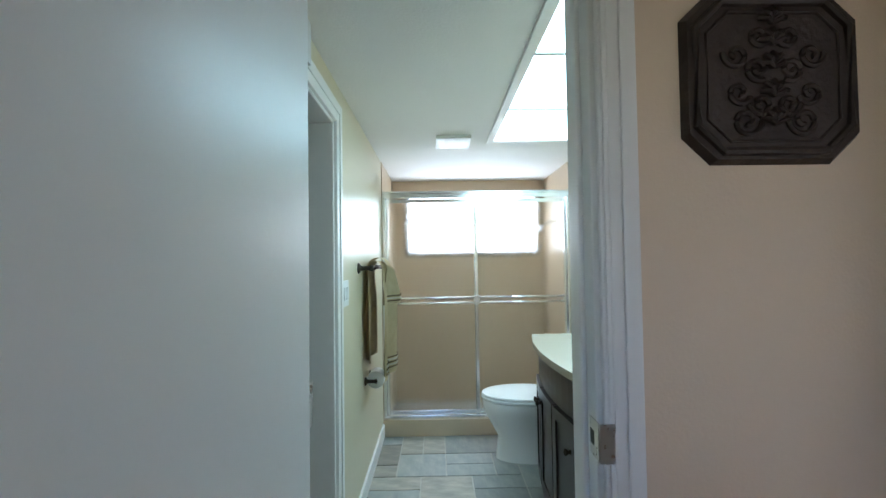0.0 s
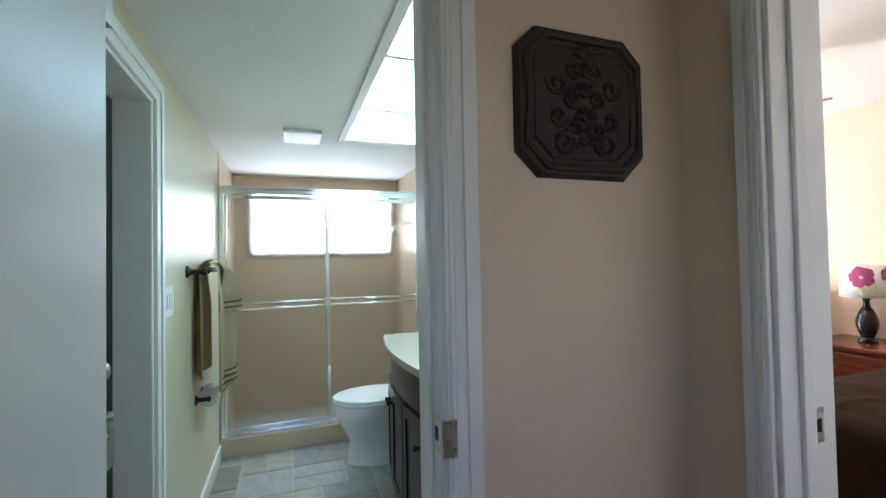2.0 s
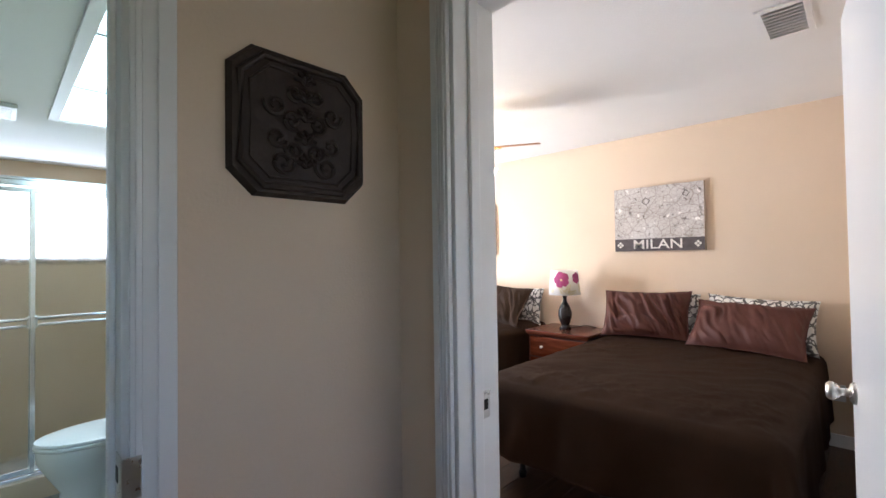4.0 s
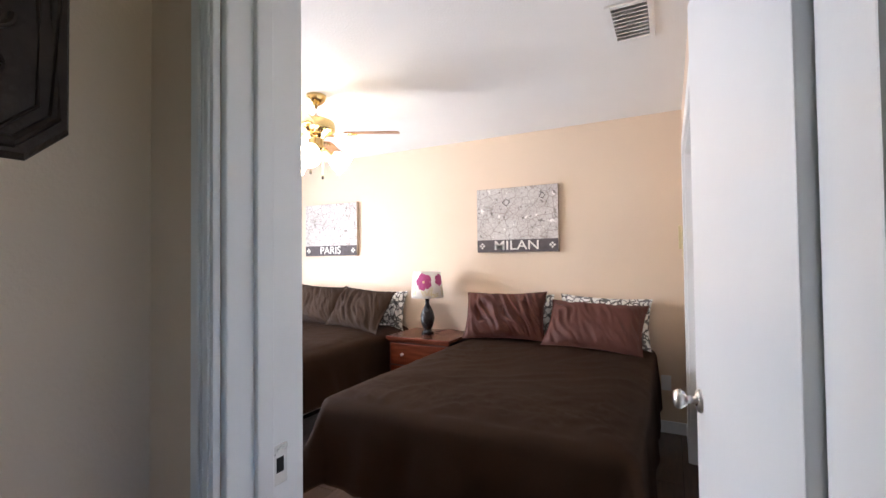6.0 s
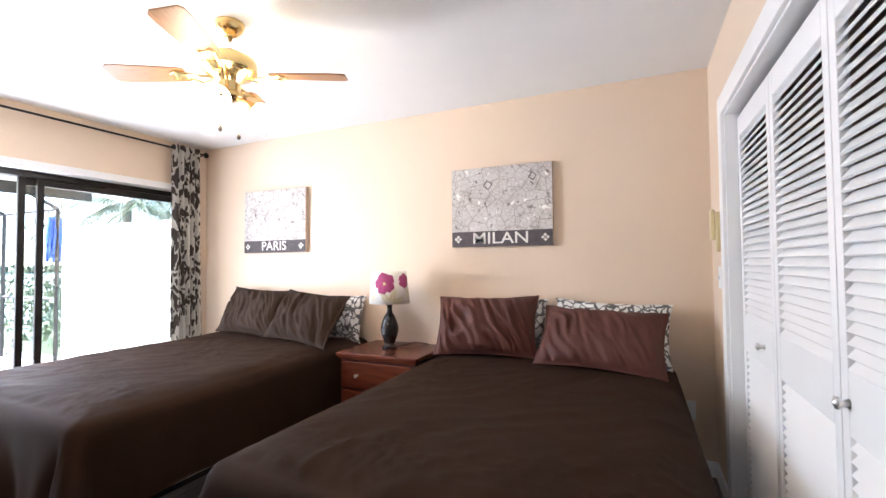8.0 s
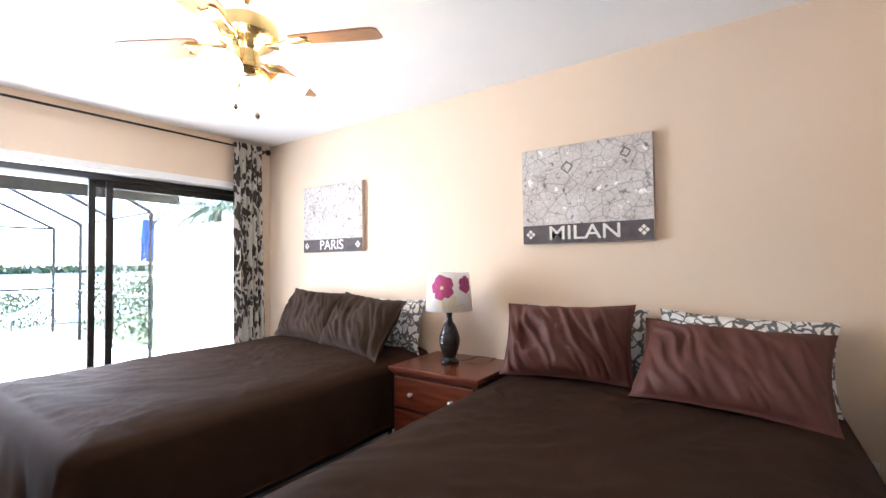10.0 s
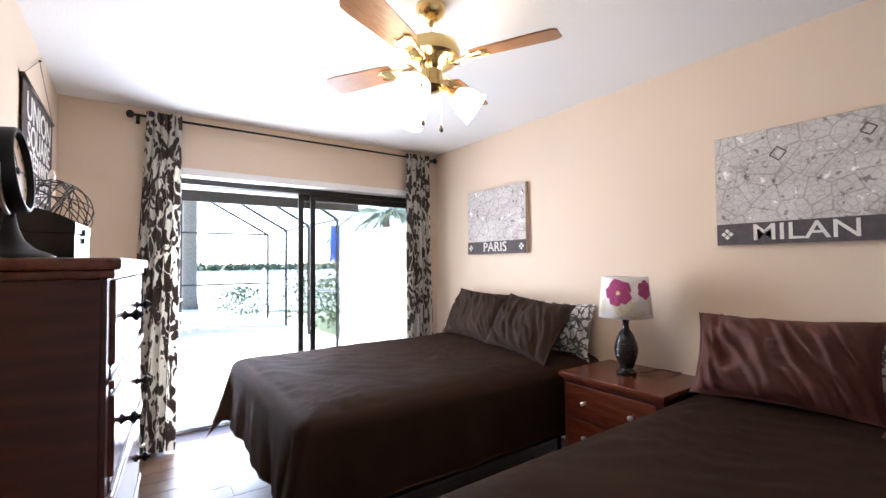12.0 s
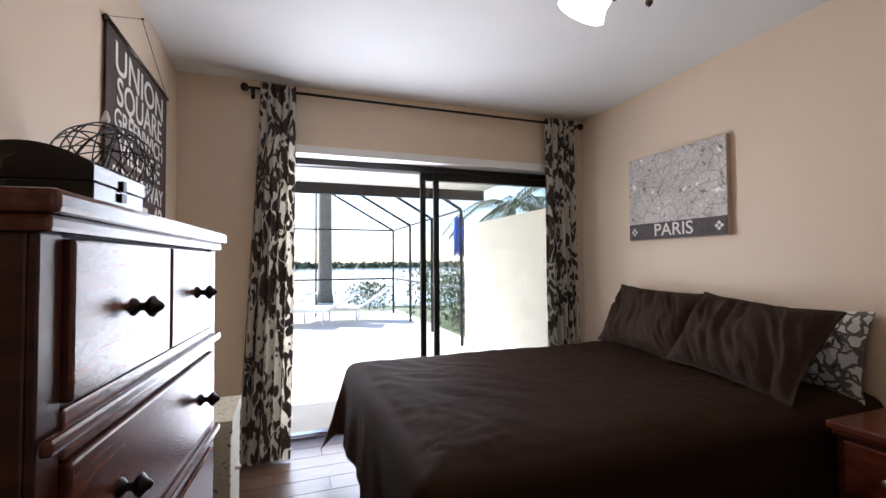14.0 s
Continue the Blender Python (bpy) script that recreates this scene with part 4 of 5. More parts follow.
def curtain(x0, x1, b0, b1, seed, label):
    bm = bmesh.new()
    n, k = 120, 60
    g = []
    for j in range(k + 1):
        f = j / k
        z = ROD_Z + 0.035 - f * (ROD_Z + 0.025)
        l, r = x0 + (b0 - x0) * f ** 1.3, x1 + (b1 - x1) * f ** 1.3
        row = []
        for i in range(n + 1):
            u = i / n
            nz = noise.noise(Vector((u * 4, f * 1.6, seed)))
            ph = u * 2 * math.pi * 5.0 + 1.2 * nz * f
            depth = (0.026 + 0.014 * f) * math.sin(ph) + 0.012 * math.sin(ph * 2.1 + seed) * f
            row.append(bm.verts.new((l + (r - l) * u + 0.012 * math.cos(ph) + 0.03 * nz * f * f, ROD_Y - 0.004 + depth - (0.05 * f ** 6), max(0.008, z))))
        g.append(row)
    for j in range(k):
        for i in range(n):
            bm.faces.new((g[j][i], g[j][i + 1], g[j + 1][i + 1], g[j + 1][i]))
    bmesh.ops.solidify(bm, geom=bm.faces[:], thickness=0.003)
    return whole("curtain", bm, CURTAIN, label, "curtain", True, "patio curtains")


curtain(1.88, 2.10, 1.74, 2.08, 2.0, "gathered cream curtain printed with dark leaves, at the dresser end")
curtain(4.05, 4.32, 4.06, 4.36, 7.0, "gathered cream curtain printed with dark leaves, behind the far bed")

# dresser
DX0, DX1, DYa, DYb, DZ = BX0 + 0.085, 1.845, 2.045, 2.92, 1.32
ds = thing("dresser", "tall dark cherry dresser with black knobs against the bedroom wall", "dresser")
ds.matrix_basis = pose(1.875, 2.94, 0, 0, 0, -4.7) @ pose(-1.875, -2.94, 0) @ Matrix.Diagonal((1, 1, 1.0227, 1))
DTOP = DZ * 1.0227
part("top", boxes((DX0, DYa - 0.022, DZ - 0.030, DX1 + 0.030, DYb + 0.022, DZ), bevel=0.008), CHERRY_Y, ds)
part("cornice", boxes((DX0, DYa - 0.010, DZ - 0.052, DX1 + 0.016, DYb + 0.010, DZ - 0.030), bevel=0.006), CHERRY_Y, ds)
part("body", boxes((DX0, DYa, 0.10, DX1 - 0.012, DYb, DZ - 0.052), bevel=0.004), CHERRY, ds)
part("plinth", boxes((DX0, DYa - 0.008, 0.0, DX1 + 0.006, DYb + 0.008, 0.10), bevel=0.006), CHERRY_Y, ds)
for y0, y1 in ((DYa, DYa + 0.05), (DYb - 0.05, DYb)):
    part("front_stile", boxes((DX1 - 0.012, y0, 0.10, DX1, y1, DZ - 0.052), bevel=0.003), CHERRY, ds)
for z in (1.008, 0.728, 0.438):
    part("front_rail", boxes((DX1 - 0.012, DYa + 0.05, z - 0.036, DX1 + 0.004, DYb - 0.05, z + 0.032), bevel=0.005), CHERRY_Y, ds)
    part("moulding", boxes((DX1 + 0.004, DYa - 0.004, z - 0.012, DX1 + 0.018, DYb + 0.004, z + 0.010), bevel=0.006), CHERRY_Y, ds)
ym = (DYa + DYb) / 2


def drawer(y0, y1, z0, z1, knobs):
    dr = part("drawer", boxes((DX1 - 0.012, y0, z0, DX1 + 0.012, y1, z1), bevel=0.005), CHERRY_Y, ds)
    for y in knobs:
        part("knob", lathe([(0.016, 0), (0.014, 0.004), (0.007, 0.010), (0.007, 0.018), (0.017, 0.026), (0.019, 0.032), (0.011, 0.038), (0.006, 0.046), (0.0004, 0.049)], 20), IRON, dr, "black turned knob", "auto",
             pose(DX1 + 0.012, y, (z0 + z1) / 2, 0, 90))


for y0, y1 in ((DYa + 0.054, ym - 0.006), (ym + 0.006, DYb - 0.054)):
    drawer(y0, y1, 1.046, 1.262, [(y0 + y1) / 2])
for z0, z1 in ((0.764, 0.968), (0.474, 0.688), (0.115, 0.398)):
    drawer(DYa + 0.054, DYb - 0.054, z0, z1, [DYa + 0.20, DYb - 0.20])

# on the dresser
mr = thing("table_clock", "round black iron table clock with a tan dial, on the dresser", "clock", (1.57, 2.19, DTOP), -2)
mr.matrix_basis = mr.matrix_basis @ Matrix.Diagonal((0.9, 0.9, 0.94, 1))
part("foot", lathe([(0.098, 0), (0.098, 0.006), (0.086, 0.013), (0.055, 0.026), (0.032, 0.048), (0.020, 0.078), (0.014, 0.105), (0.012, 0.122), (0.0004, 0.124)], 36), IRON, mr, "", True)
part("yoke", tube([(0, 0.122 * math.cos(radians(a)), 0.235 + 0.116 * math.sin(radians(a))) for a in range(180, 361, 10)], 0.006, 8), NICKEL, mr, "worn metal yoke", True)
face = pose(0, 0, 0.235, 0, 84)
part("rim", lathe([(0.106, -0.030), (0.112, -0.030), (0.115, -0.020), (0.115, 0.024), (0.110, 0.030), (0.103, 0.030), (0.102, 0.010), (0.0004, 0.006), (0.0004, -0.026)], 48), IRON, mr, "deep black drum rim", "auto", face)
part("dial", lathe([(0.1015, 0.0105), (0.1015, 0.0125), (0.0004, 0.0126)], 48), DIAL, mr, "tan paper dial", False, face)
for a, l, w in ((205, 0.060, 0.004), (92, 0.082, 0.003)):
    part("clock_hand", boxes((-0.012, -w, 0.015, l, w, 0.0165), bevel=0.0005), IRON, mr, "", False, face @ pose(0, 0, 0, 0, 0, a))
part("hand_hub", lathe([(0.010, 0.0127), (0.010, 0.018), (0.0004, 0.020)], 16), IRON, mr, "", True, face)
for k in range(12):
    part("hour_mark", boxes((0.078, -0.003, 0.0128, 0.094, 0.003, 0.0136)), IRON, mr, "", False, face @ pose(0, 0, 0, 0, 0, 30 * k))
cs = thing("jewellery_case", "black lacquered case with a domed lid and latch, on the dresser", "box", (1.545, 2.64, DTOP), -4.7)
part("body", boxes((-0.125, -0.13, 0, 0.135, 0.13, 0.085), bevel=0.004), WOODBOX, cs)
lid = bmesh.new()
arc = [(-0.127 + 0.264 * i / 16, 0.120 + 0.045 * math.sin(math.pi * i / 16) ** 0.8) for i in range(17)]
ends = [[lid.verts.new((x, y, z)) for x, z in [(-0.127, 0.0865)] + arc + [(0.137, 0.0865)]] for y in (-0.132, 0.132)]
lid.faces.new(ends[0])
lid.faces.new(ends[1][::-1])
for i in range(len(ends[0])):
    j = (i + 1) % len(ends[0])
    lid.faces.new((ends[0][i], ends[0][j], ends[1][j], ends[1][i]))
part("lid", lid, WOODBOX, cs, "domed lacquered lid", "auto")
part("latch", boxes((0.137, -0.014, 0.055, 0.142, 0.014, 0.076), (0.138, -0.010, 0.080, 0.143, 0.010, 0.106), bevel=0.0015), IRON, cs)
gl = thing("wire_globe", "openwork ball of dark wire on a stand on the dresser", "ornament", (1.57, 2.86, DTOP))
gl.matrix_basis = gl.matrix_basis @ Matrix.Diagonal((1.2, 1.2, 1.2, 1))
GC, GR = 0.150, 0.105
rng = random.Random(6)
for k in range(15):
    tilt = Euler((rng.uniform(0, 3.14), rng.uniform(0, 3.14), rng.uniform(0, 3.14))).to_matrix()
    ring = [Vector((0, 0, GC)) + tilt @ Vector((GR * math.cos(t), GR * math.sin(t), 0)) for t in np.linspace(0, 2 * math.pi, 37)[:-1]]
    part("wire_hoop", tube(ring, 0.0017, 5, None, True), WIRE, gl)
part("stand", lathe([(0.055, 0), (0.055, 0.004), (0.012, 0.010), (0.008, 0.05), (0.0004, 0.052)], 24), WIRE, gl)
part("finial", lathe([(0.006, GC + GR), (0.009, GC + GR + 0.012), (0.004, GC + GR + 0.03), (0.0004, GC + GR + 0.034)], 12), NICKEL, gl)

# hanging poster
po = thing("hanging_poster", "dark cloth poster with pale place names, hung from a nail", "wall art", (BX0 + 0.012, 3.755, 1.715), 90)
pw, phh = 0.86, 0.95
part("cloth", boxes((-pw / 2, -0.002, -phh / 2, pw / 2, 0.002, phh / 2)), POSTER, po)
for z in (phh / 2, -phh / 2):
    part("dowel", tube([(-pw / 2 - 0.012, 0, z), (pw / 2 + 0.012, 0, z)], 0.011, 12), BRONZE, po, "dark wooden dowel", True)
part("cord", tube([(-pw / 2, -0.002, phh / 2 + 0.008), (0.0, 0.004, 0.70), (pw / 2, -0.002, phh / 2 + 0.008)], 0.0016, 6), BRONZE, po)
part("nail", lathe([(0.005, 0), (0.005, 0.012), (0.0004, 0.013)], 10), BRONZE, po, "", False, pose(0, 0.008, 0.70, 90))
for body, size, sq, z in (("UNION", 0.175, 1.22, 0.365), ("SQUARE", 0.165, 1.06, 0.235), ("GREENWICH", 0.118, 1.02, 0.122), ("VILLAGE", 0.150, 1.08, 0.010),
                          ("BROADWAY", 0.125, 1.02, -0.115)):
    words(body, size, pose(0, -0.0035, z, 90), LETTER, po, 0.0008, sq)
words("42", 0.19, pose(0.27, -0.0035, -0.245, 90), LETTER, po, 0.0008, 1.0)
part("lettering_bar", boxes((-0.38, -0.0032, -0.30, 0.10, -0.002, -0.19)), LETTER, po)


def storage_box(x0, y0, x1, y1, z1, label):
    b = thing("storage_box", label, "box", ((x0 + x1) / 2, (y0 + y1) / 2, 0), 0, "storage boxes")
    w, d = (x1 - x0) / 2, (y1 - y0) / 2
    part("body", boxes((-w, -d, 0, w, d, z1 - 0.05), bevel=0.003), BOXPAPER, b)
    part("lid", boxes((-w - 0.006, -d - 0.006, z1 - 0.05, w + 0.006, d + 0.006, z1), bevel=0.003), BOXPAPER, b)
    part("pull", lathe([(0.010, 0), (0.006, 0.008), (0.012, 0.018), (0.0004, 0.022)], 14), NICKEL, b, "", True, pose(w, 0, z1 * 0.62, 0, 90))


storage_box(1.43, 3.02, 1.80, 3.19, 0.86, "tall cream printed paper box beside the dresser")
storage_box(1.43, 3.22, 1.86, 3.55, 0.66, "low cream printed paper box beside the dresser")

# ---- hall plaque ----


def octagon(s, c, y0, y1, bm=None):
    bm = bm or bmesh.new()
    pts = [(-s + c, -s), (s - c, -s), (s, -s + c), (s, s - c), (s - c, s), (-s + c, s), (-s, s - c), (-s, -s + c)]
    f = bm.faces.new([bm.verts.new((x, y0, z * 0.97)) for x, z in pts])
    ex = bmesh.ops.extrude_face_region(bm, geom=[f])
    vs = [v for v in ex["geom"] if isinstance(v, bmesh.types.BMVert)]
    bmesh.ops.translate(bm, verts=vs, vec=(0, y1 - y0, 0))
    return bm, vs


PX, PZ, PS = 0.885, 1.713, 0.190
pl = thing("wall_plaque", "dark octagonal relief plaque with scrolls, on the hall wall", "wall plaque", (PX, HY, PZ))
bm, vs = octagon(PS, 0.060, 0.0, -0.018)
bmesh.ops.scale(bm, vec=(0.95, 1, 0.95), verts=vs)
part("back", bm, PLAQUE, pl)
rim = bmesh.new()
a = PS * 0.86
c = 0.054
loop = [(-a + c, -a), (a - c, -a), (a, -a + c), (a, a - c), (a - c, a), (-a + c, a), (-a, a - c), (-a, -a + c)]
tube([(x, -0.018, z * 0.97) for x, z in loop], 0.010, 8, rim, True)
part("rim", rim, PLAQUE, pl)
tube_in = tube([(x * 0.86, -0.018, z * 0.84) for x, z in loop], 0.004, 8, None, True)
part("inner_rim", tube_in, PLAQUE, pl)


def scroll(x, z, r, turns, start, flip):
    return [(x + flip * r * (1 - 0.8 * i / 30) * math.cos(start + turns * 2 * math.pi * i / 30), -0.020, z + r * (1 - 0.8 * i / 30) * math.sin(start + turns * 2 * math.pi * i / 30)) for i in range(31)]


for flip in (-1, 1):
    for x, z, r, tn, st in ((0.060, -0.095, 0.034, 1.4, 2.6), (0.030, -0.060, 0.026, -1.3, 0.5), (0.075, -0.035, 0.026, 1.2, 3.5), (0.035, 0.015, 0.026, 1.4, 4.2), (0.080, 0.045, 0.028, -1.2, 0.2), (0.03, 0.085, 0.022, 1.2, 3.8)):
        part("scroll", tube(scroll(flip * x, z, r, tn, st, flip), 0.006, 6), PLAQUE, pl)
for z in (-0.10, -0.04, 0.02, 0.07, 0.115):
    bm = bmesh.new()
    for k in range(5):
        a = math.pi * (0.1 + 0.2 * k)
        tube([(0, -0.019, z), (0.016 * math.cos(a), -0.028, z + 0.018 * math.sin(a)), (0.030 * math.cos(a), -0.019, z + 0.032 * math.sin(a))], 0.006, 6, bm)
    part("leaf", bm, PLAQUE, pl)

# ---- bathroom things ----
# shower enclosure
se = thing("shower_enclosure", "chrome-framed sliding shower doors with obscure glass", "shower door")
part("curb", boxes((TX0 + 0.001, 3.515, 0, TX1 - 0.001, 3.63, 0.125), bevel=0.004), TILE, se, "beige tiled curb")
ZT = 1.880
part("header", boxes((TX0 + 0.006, 3.535, ZT - 0.055, TX1 - 0.006, 3.595, ZT), (TX0 + 0.006, 3.530, ZT - 0.020, TX1 - 0.006, 3.535, ZT - 0.006), bevel=0.003), CHROME, se)
part("sill_track", boxes((TX0 + 0.006, 3.54, 0.125, TX1 - 0.006, 3.595, 0.15), bevel=0.003), CHROME, se)
for x in (TX0 + 0.006, TX1 - 0.034):
    part("wall_jamb", boxes((x, 3.54, 0.15, x + 0.028, 3.59, ZT - 0.055), bevel=0.003), CHROME, se)


def shower_door(x0, x1, y):
    d = part("sliding_panel", boxes((x0, y - 0.008, 0.155, x0 + 0.022, y + 0.008, ZT - 0.06), (x1 - 0.022, y - 0.008, 0.155, x1, y + 0.008, ZT - 0.06),
                                    (x0 + 0.022, y - 0.008, 0.155, x1 - 0.022, y + 0.008, 0.185), (x0 + 0.022, y - 0.008, ZT - 0.09, x1 - 0.022, y + 0.008, ZT - 0.06), bevel=0.002), CHROME, se)
    g = part("pane", boxes((x0 + 0.021, y - 0.0025, 0.184, x1 - 0.021, y + 0.0025, ZT - 0.089)), OBSCURE, d)
    g.visible_shadow = False
    for z in (1.050, 1.010):
        part("towel_bar", tube([(x0 + 0.03, y - 0.030, z), (x1 - 0.03, y - 0.030, z)], 0.008, 10), CHROME, d, "", True)
    for x in (x0 + 0.03, x1 - 0.03):
        part("bar_bracket", boxes((x - 0.008, y - 0.036, 0.995, x + 0.008, y - 0.008, 1.065), bevel=0.002), CHROME, d)


shower_door(TX0 + 0.03, 0.49, 3.555)
shower_door(0.462, TX1 - 0.03, 3.578)
sw = thing("window_shower", "dark-framed shower window with a middle rail", "window")
sw["kind"] = "structure"
part("frame", boxes((WX0, TY1 + 0.03, WZ0, WX1, TY1 + 0.08, WZ0 + 0.03), (WX0, TY1 + 0.03, WZ1 - 0.03, WX1, TY1 + 0.08, WZ1), (WX0, TY1 + 0.03, WZ0 + 0.03, WX0 + 0.03, TY1 + 0.08, WZ1 - 0.03),
                    (WX1 - 0.03, TY1 + 0.03, WZ0 + 0.03, WX1, TY1 + 0.08, WZ1 - 0.03), (WX0 + 0.03, TY1 + 0.035, 1.70, WX1 - 0.03, TY1 + 0.075, 1.74), bevel=0.002), ALU, sw)
for z0, z1 in ((WZ0 + 0.03, 1.70), (1.74, WZ1 - 0.03)):
    g = part("pane", boxes((WX0 + 0.03, TY1 + 0.053, z0, WX1 - 0.03, TY1 + 0.057, z1)), GLASS, sw)
    g.visible_shadow = False
tagged(finish("backdrop_window", boxes((WX0 - 0.5, TY1 + 0.6, 0.9, WX1 + 0.5, TY1 + 0.62, 2.9)), WINDOW_FAR), "bright hazy sky beyond the shower window", "backdrop", kind="structure")
sh = thing("shower_fixture", "chrome shower fixture on a bent arm", "shower fixture", (TX1 - 0.005, 3.92, 1.60))
part("arm", tube([(0, 0, 0.06), (-0.06, 0, 0.07), (-0.11, 0, 0.03)], 0.009, 10), CHROME, sh, "", True)
part("head", lathe([(0.012, 0), (0.018, 0.02), (0.042, 0.05), (0.042, 0.06), (0.0004, 0.061)], 24), CHROME, sh, "", True, pose(-0.105, 0, 0.035, 0, 215))

# ceiling light of the bathroom
bl = thing("ceiling_light", "recessed ceiling light with lit acrylic diffuser panels", "ceiling light", (0, 0, TZ))
part("frame", boxes((LX0 - 0.03, LTY0 - 0.005, -0.012, LX0 + 0.012, LTY1 + 0.03, 0.0), (LX1 - 0.012, LTY0 - 0.005, -0.012, LX1 + 0.03, LTY1 + 0.03, 0.0), (LX0 + 0.012, LTY1 - 0.012, -0.012, LX1 - 0.012, LTY1 + 0.03, 0.0), bevel=0.003), WHITE, bl)
ys = [LTY0, 1.77, 2.365, LTY1]
for y in ys[1:-1]:
    part("cross_bar", boxes((LX0 + 0.012, y - 0.010, -0.010, LX1 - 0.012, y + 0.010, 0.008), bevel=0.002), WHITE, bl)
for y0, y1 in zip(ys, ys[1:]):
    part("diffuser", boxes((LX0 + 0.004, y0 + 0.011, 0.010, LX1 - 0.004, y1 - 0.011, 0.014)), PANEL_LIT, bl, "lit white acrylic panel")
ef = thing("exhaust_fan", "white plastic exhaust fan grille on the bathroom ceiling", "exhaust fan", (0.285, 2.95, TZ))
part("cover", boxes((-0.11, -0.13, -0.022, 0.11, 0.13, 0), bevel=0.010), PLATE, ef)
# grey strips laid on the solid cover give the slots their shade by colour
me = mesh_of("slot_shade", boxes((-0.09, -0.003, -0.0235, 0.09, 0.003, -0.022)), NICKEL)
for i in range(8):
    piece("slot_shade", me, ef, pose(0, -0.09 + i * 0.025, 0))

# towel bar, towel, paper holder, switch
tb = thing("towel_bar", "oil-rubbed bronze towel bar on the bathroom wall", "towel bar")
for y in (2.53, 3.10):
    part("post", lathe([(0.030, 0), (0.028, 0.006), (0.016, 0.014), (0.011, 0.03), (0.012, 0.055), (0.018, 0.070), (0.016, 0.082), (0.0004, 0.086)], 20), BRONZE, tb, "", True, pose(TX0, y, 1.30, 0, 90))
part("bar", tube([(TX0 + 0.066, 2.53, 1.30), (TX0 + 0.066, 3.10, 1.30)], 0.009, 12), BRONZE, tb, "", True)


def towel_sheet(y0, y1, front, back, x, lift, seed, off=0.0, thick=0.007):
    bm = bmesh.new()
    n, k = 30, 4 if off else 60
    total = front - back if off else front + back
    g = []
    for j in range(k + 1):
        s = j / k * total + back if off else j / k * total - back
        row = []
        for i in range(n + 1):
            u = i / n
            f = min(1, abs(s) / 0.25)
            wav = (0.010 + 0.5 * lift) * math.sin(u * 9 + seed + 1.5 * noise.noise(Vector((u * 2, s * 2, seed)))) * f
            y = y0 + (y1 - y0) * (0.5 + (u - 0.5) * (0.70 + 0.30 * f))
            r = 0.014 + lift
            if abs(s) < r * 1.57:
                t = s / r
                p = (x + r * math.sin(t), y, 1.30 + r * math.cos(t))
            else:
                sg = 1 if s > 0 else -1
                p = (x + sg * (r + 0.004 * f) + wav + off + 0.05 * u * f * max(0, sg), y + 0.01 * noise.noise(Vector((s * 5, u, seed))), 1.30 - (abs(s) - r * 1.57))
            row.append(bm.verts.new(p))
        g.append(row)
    for j in range(k):
        for i in range(n):
            bm.faces.new((g[j][i], g[j][i + 1], g[j + 1][i + 1], g[j + 1][i]))
    bmesh.ops.solidify(bm, geom=bm.faces[:], thickness=thick)
    return bm


tw = thing("towel", "tan terry towel with dark and cream stripes, over the bar", "towel")
part("bath_towel", towel_sheet(2.62, 3.00, 0.70, 0.60, TX0 + 0.066, 0.026, 1.0), TOWEL, tw, "", True)
part("hand_towel", towel_sheet(2.76, 3.02, 0.32, 0.28, TX0 + 0.066, 0.046, 3.0), TOWEL, tw, "", True)
for z, mt in ((0.700, STRIPE), (0.715, STRIPE_W), (0.730, STRIPE), (0.745, STRIPE_W), (0.760, STRIPE)):
    part("stripe", towel_sheet(2.62, 3.00, 1.367 - z, 1.359 - z, TX0 + 0.066, 0.026, 1.0, 0.0085, 0.003), mt, tw)
for z, mt in ((1.095, STRIPE), (1.11, STRIPE_W), (1.125, STRIPE)):
    part("stripe", towel_sheet(2.76, 3.02, 1.398 - z, 1.390 - z, TX0 + 0.066, 0.046, 3.0, 0.0085, 0.003), mt, tw)
tp = thing("paper_holder", "bronze toilet paper holder with a roll, on the bathroom wall", "paper holder")
for y in (2.72, 2.88):
    part("post", lathe([(0.026, 0), (0.024, 0.006), (0.012, 0.014), (0.010, 0.05), (0.015, 0.066), (0.0004, 0.072)], 18), BRONZE, tp, "", True, pose(TX0, y, 0.64, 0, 90))
part("roll", lathe([(0.020, -0.052), (0.050, -0.052), (0.050, 0.052), (0.020, 0.052)], 28), PLATE, tp, "white paper roll", "auto", pose(TX0 + 0.056, 2.80, 0.64, 90))
ls = thing("light_switch", "white triple switch plate on the bathroom wall", "switch", (TX0, 2.17, 1.19))
part("plate", boxes((0, -0.045, -0.06, 0.006, 0.075, 0.06), bevel=0.002), PLATE, ls)
for y in (-0.02, 0.015, 0.05):
    part("rocker", boxes((0.006, y - 0.012, -0.03, 0.010, y + 0.012, 0.03), bevel=0.002), PLATE, ls)

# toilet
to = thing("toilet", "white porcelain toilet with a closed lid", "toilet", (0.825, 3.15, 0))


def oval(cx, rx, ry, z, n=40, sharp=0.0):
    out = []
    for i in range(n):
        t = 2 * math.pi * i / n
        k = 1.0 if math.cos(t) > 0 else 1.0
        out.append((cx + rx * math.cos(t) * k, ry * math.sin(t) * (1 - sharp * max(0, -math.cos(t))), z))
    return out


def skin(rings, cap=True):
    bm = bmesh.new()
    vr = [[bm.verts.new(p) for p in r] for r in rings]
    for a, b in zip(vr, vr[1:]):
        for i in range(len(a)):
            bm.faces.new((a[i], a[(i + 1) % len(a)], b[(i + 1) % len(a)], b[i]))
    if cap:
        bm.faces.new(list(reversed(vr[0])))
        bm.faces.new(vr[-1])
    return bm


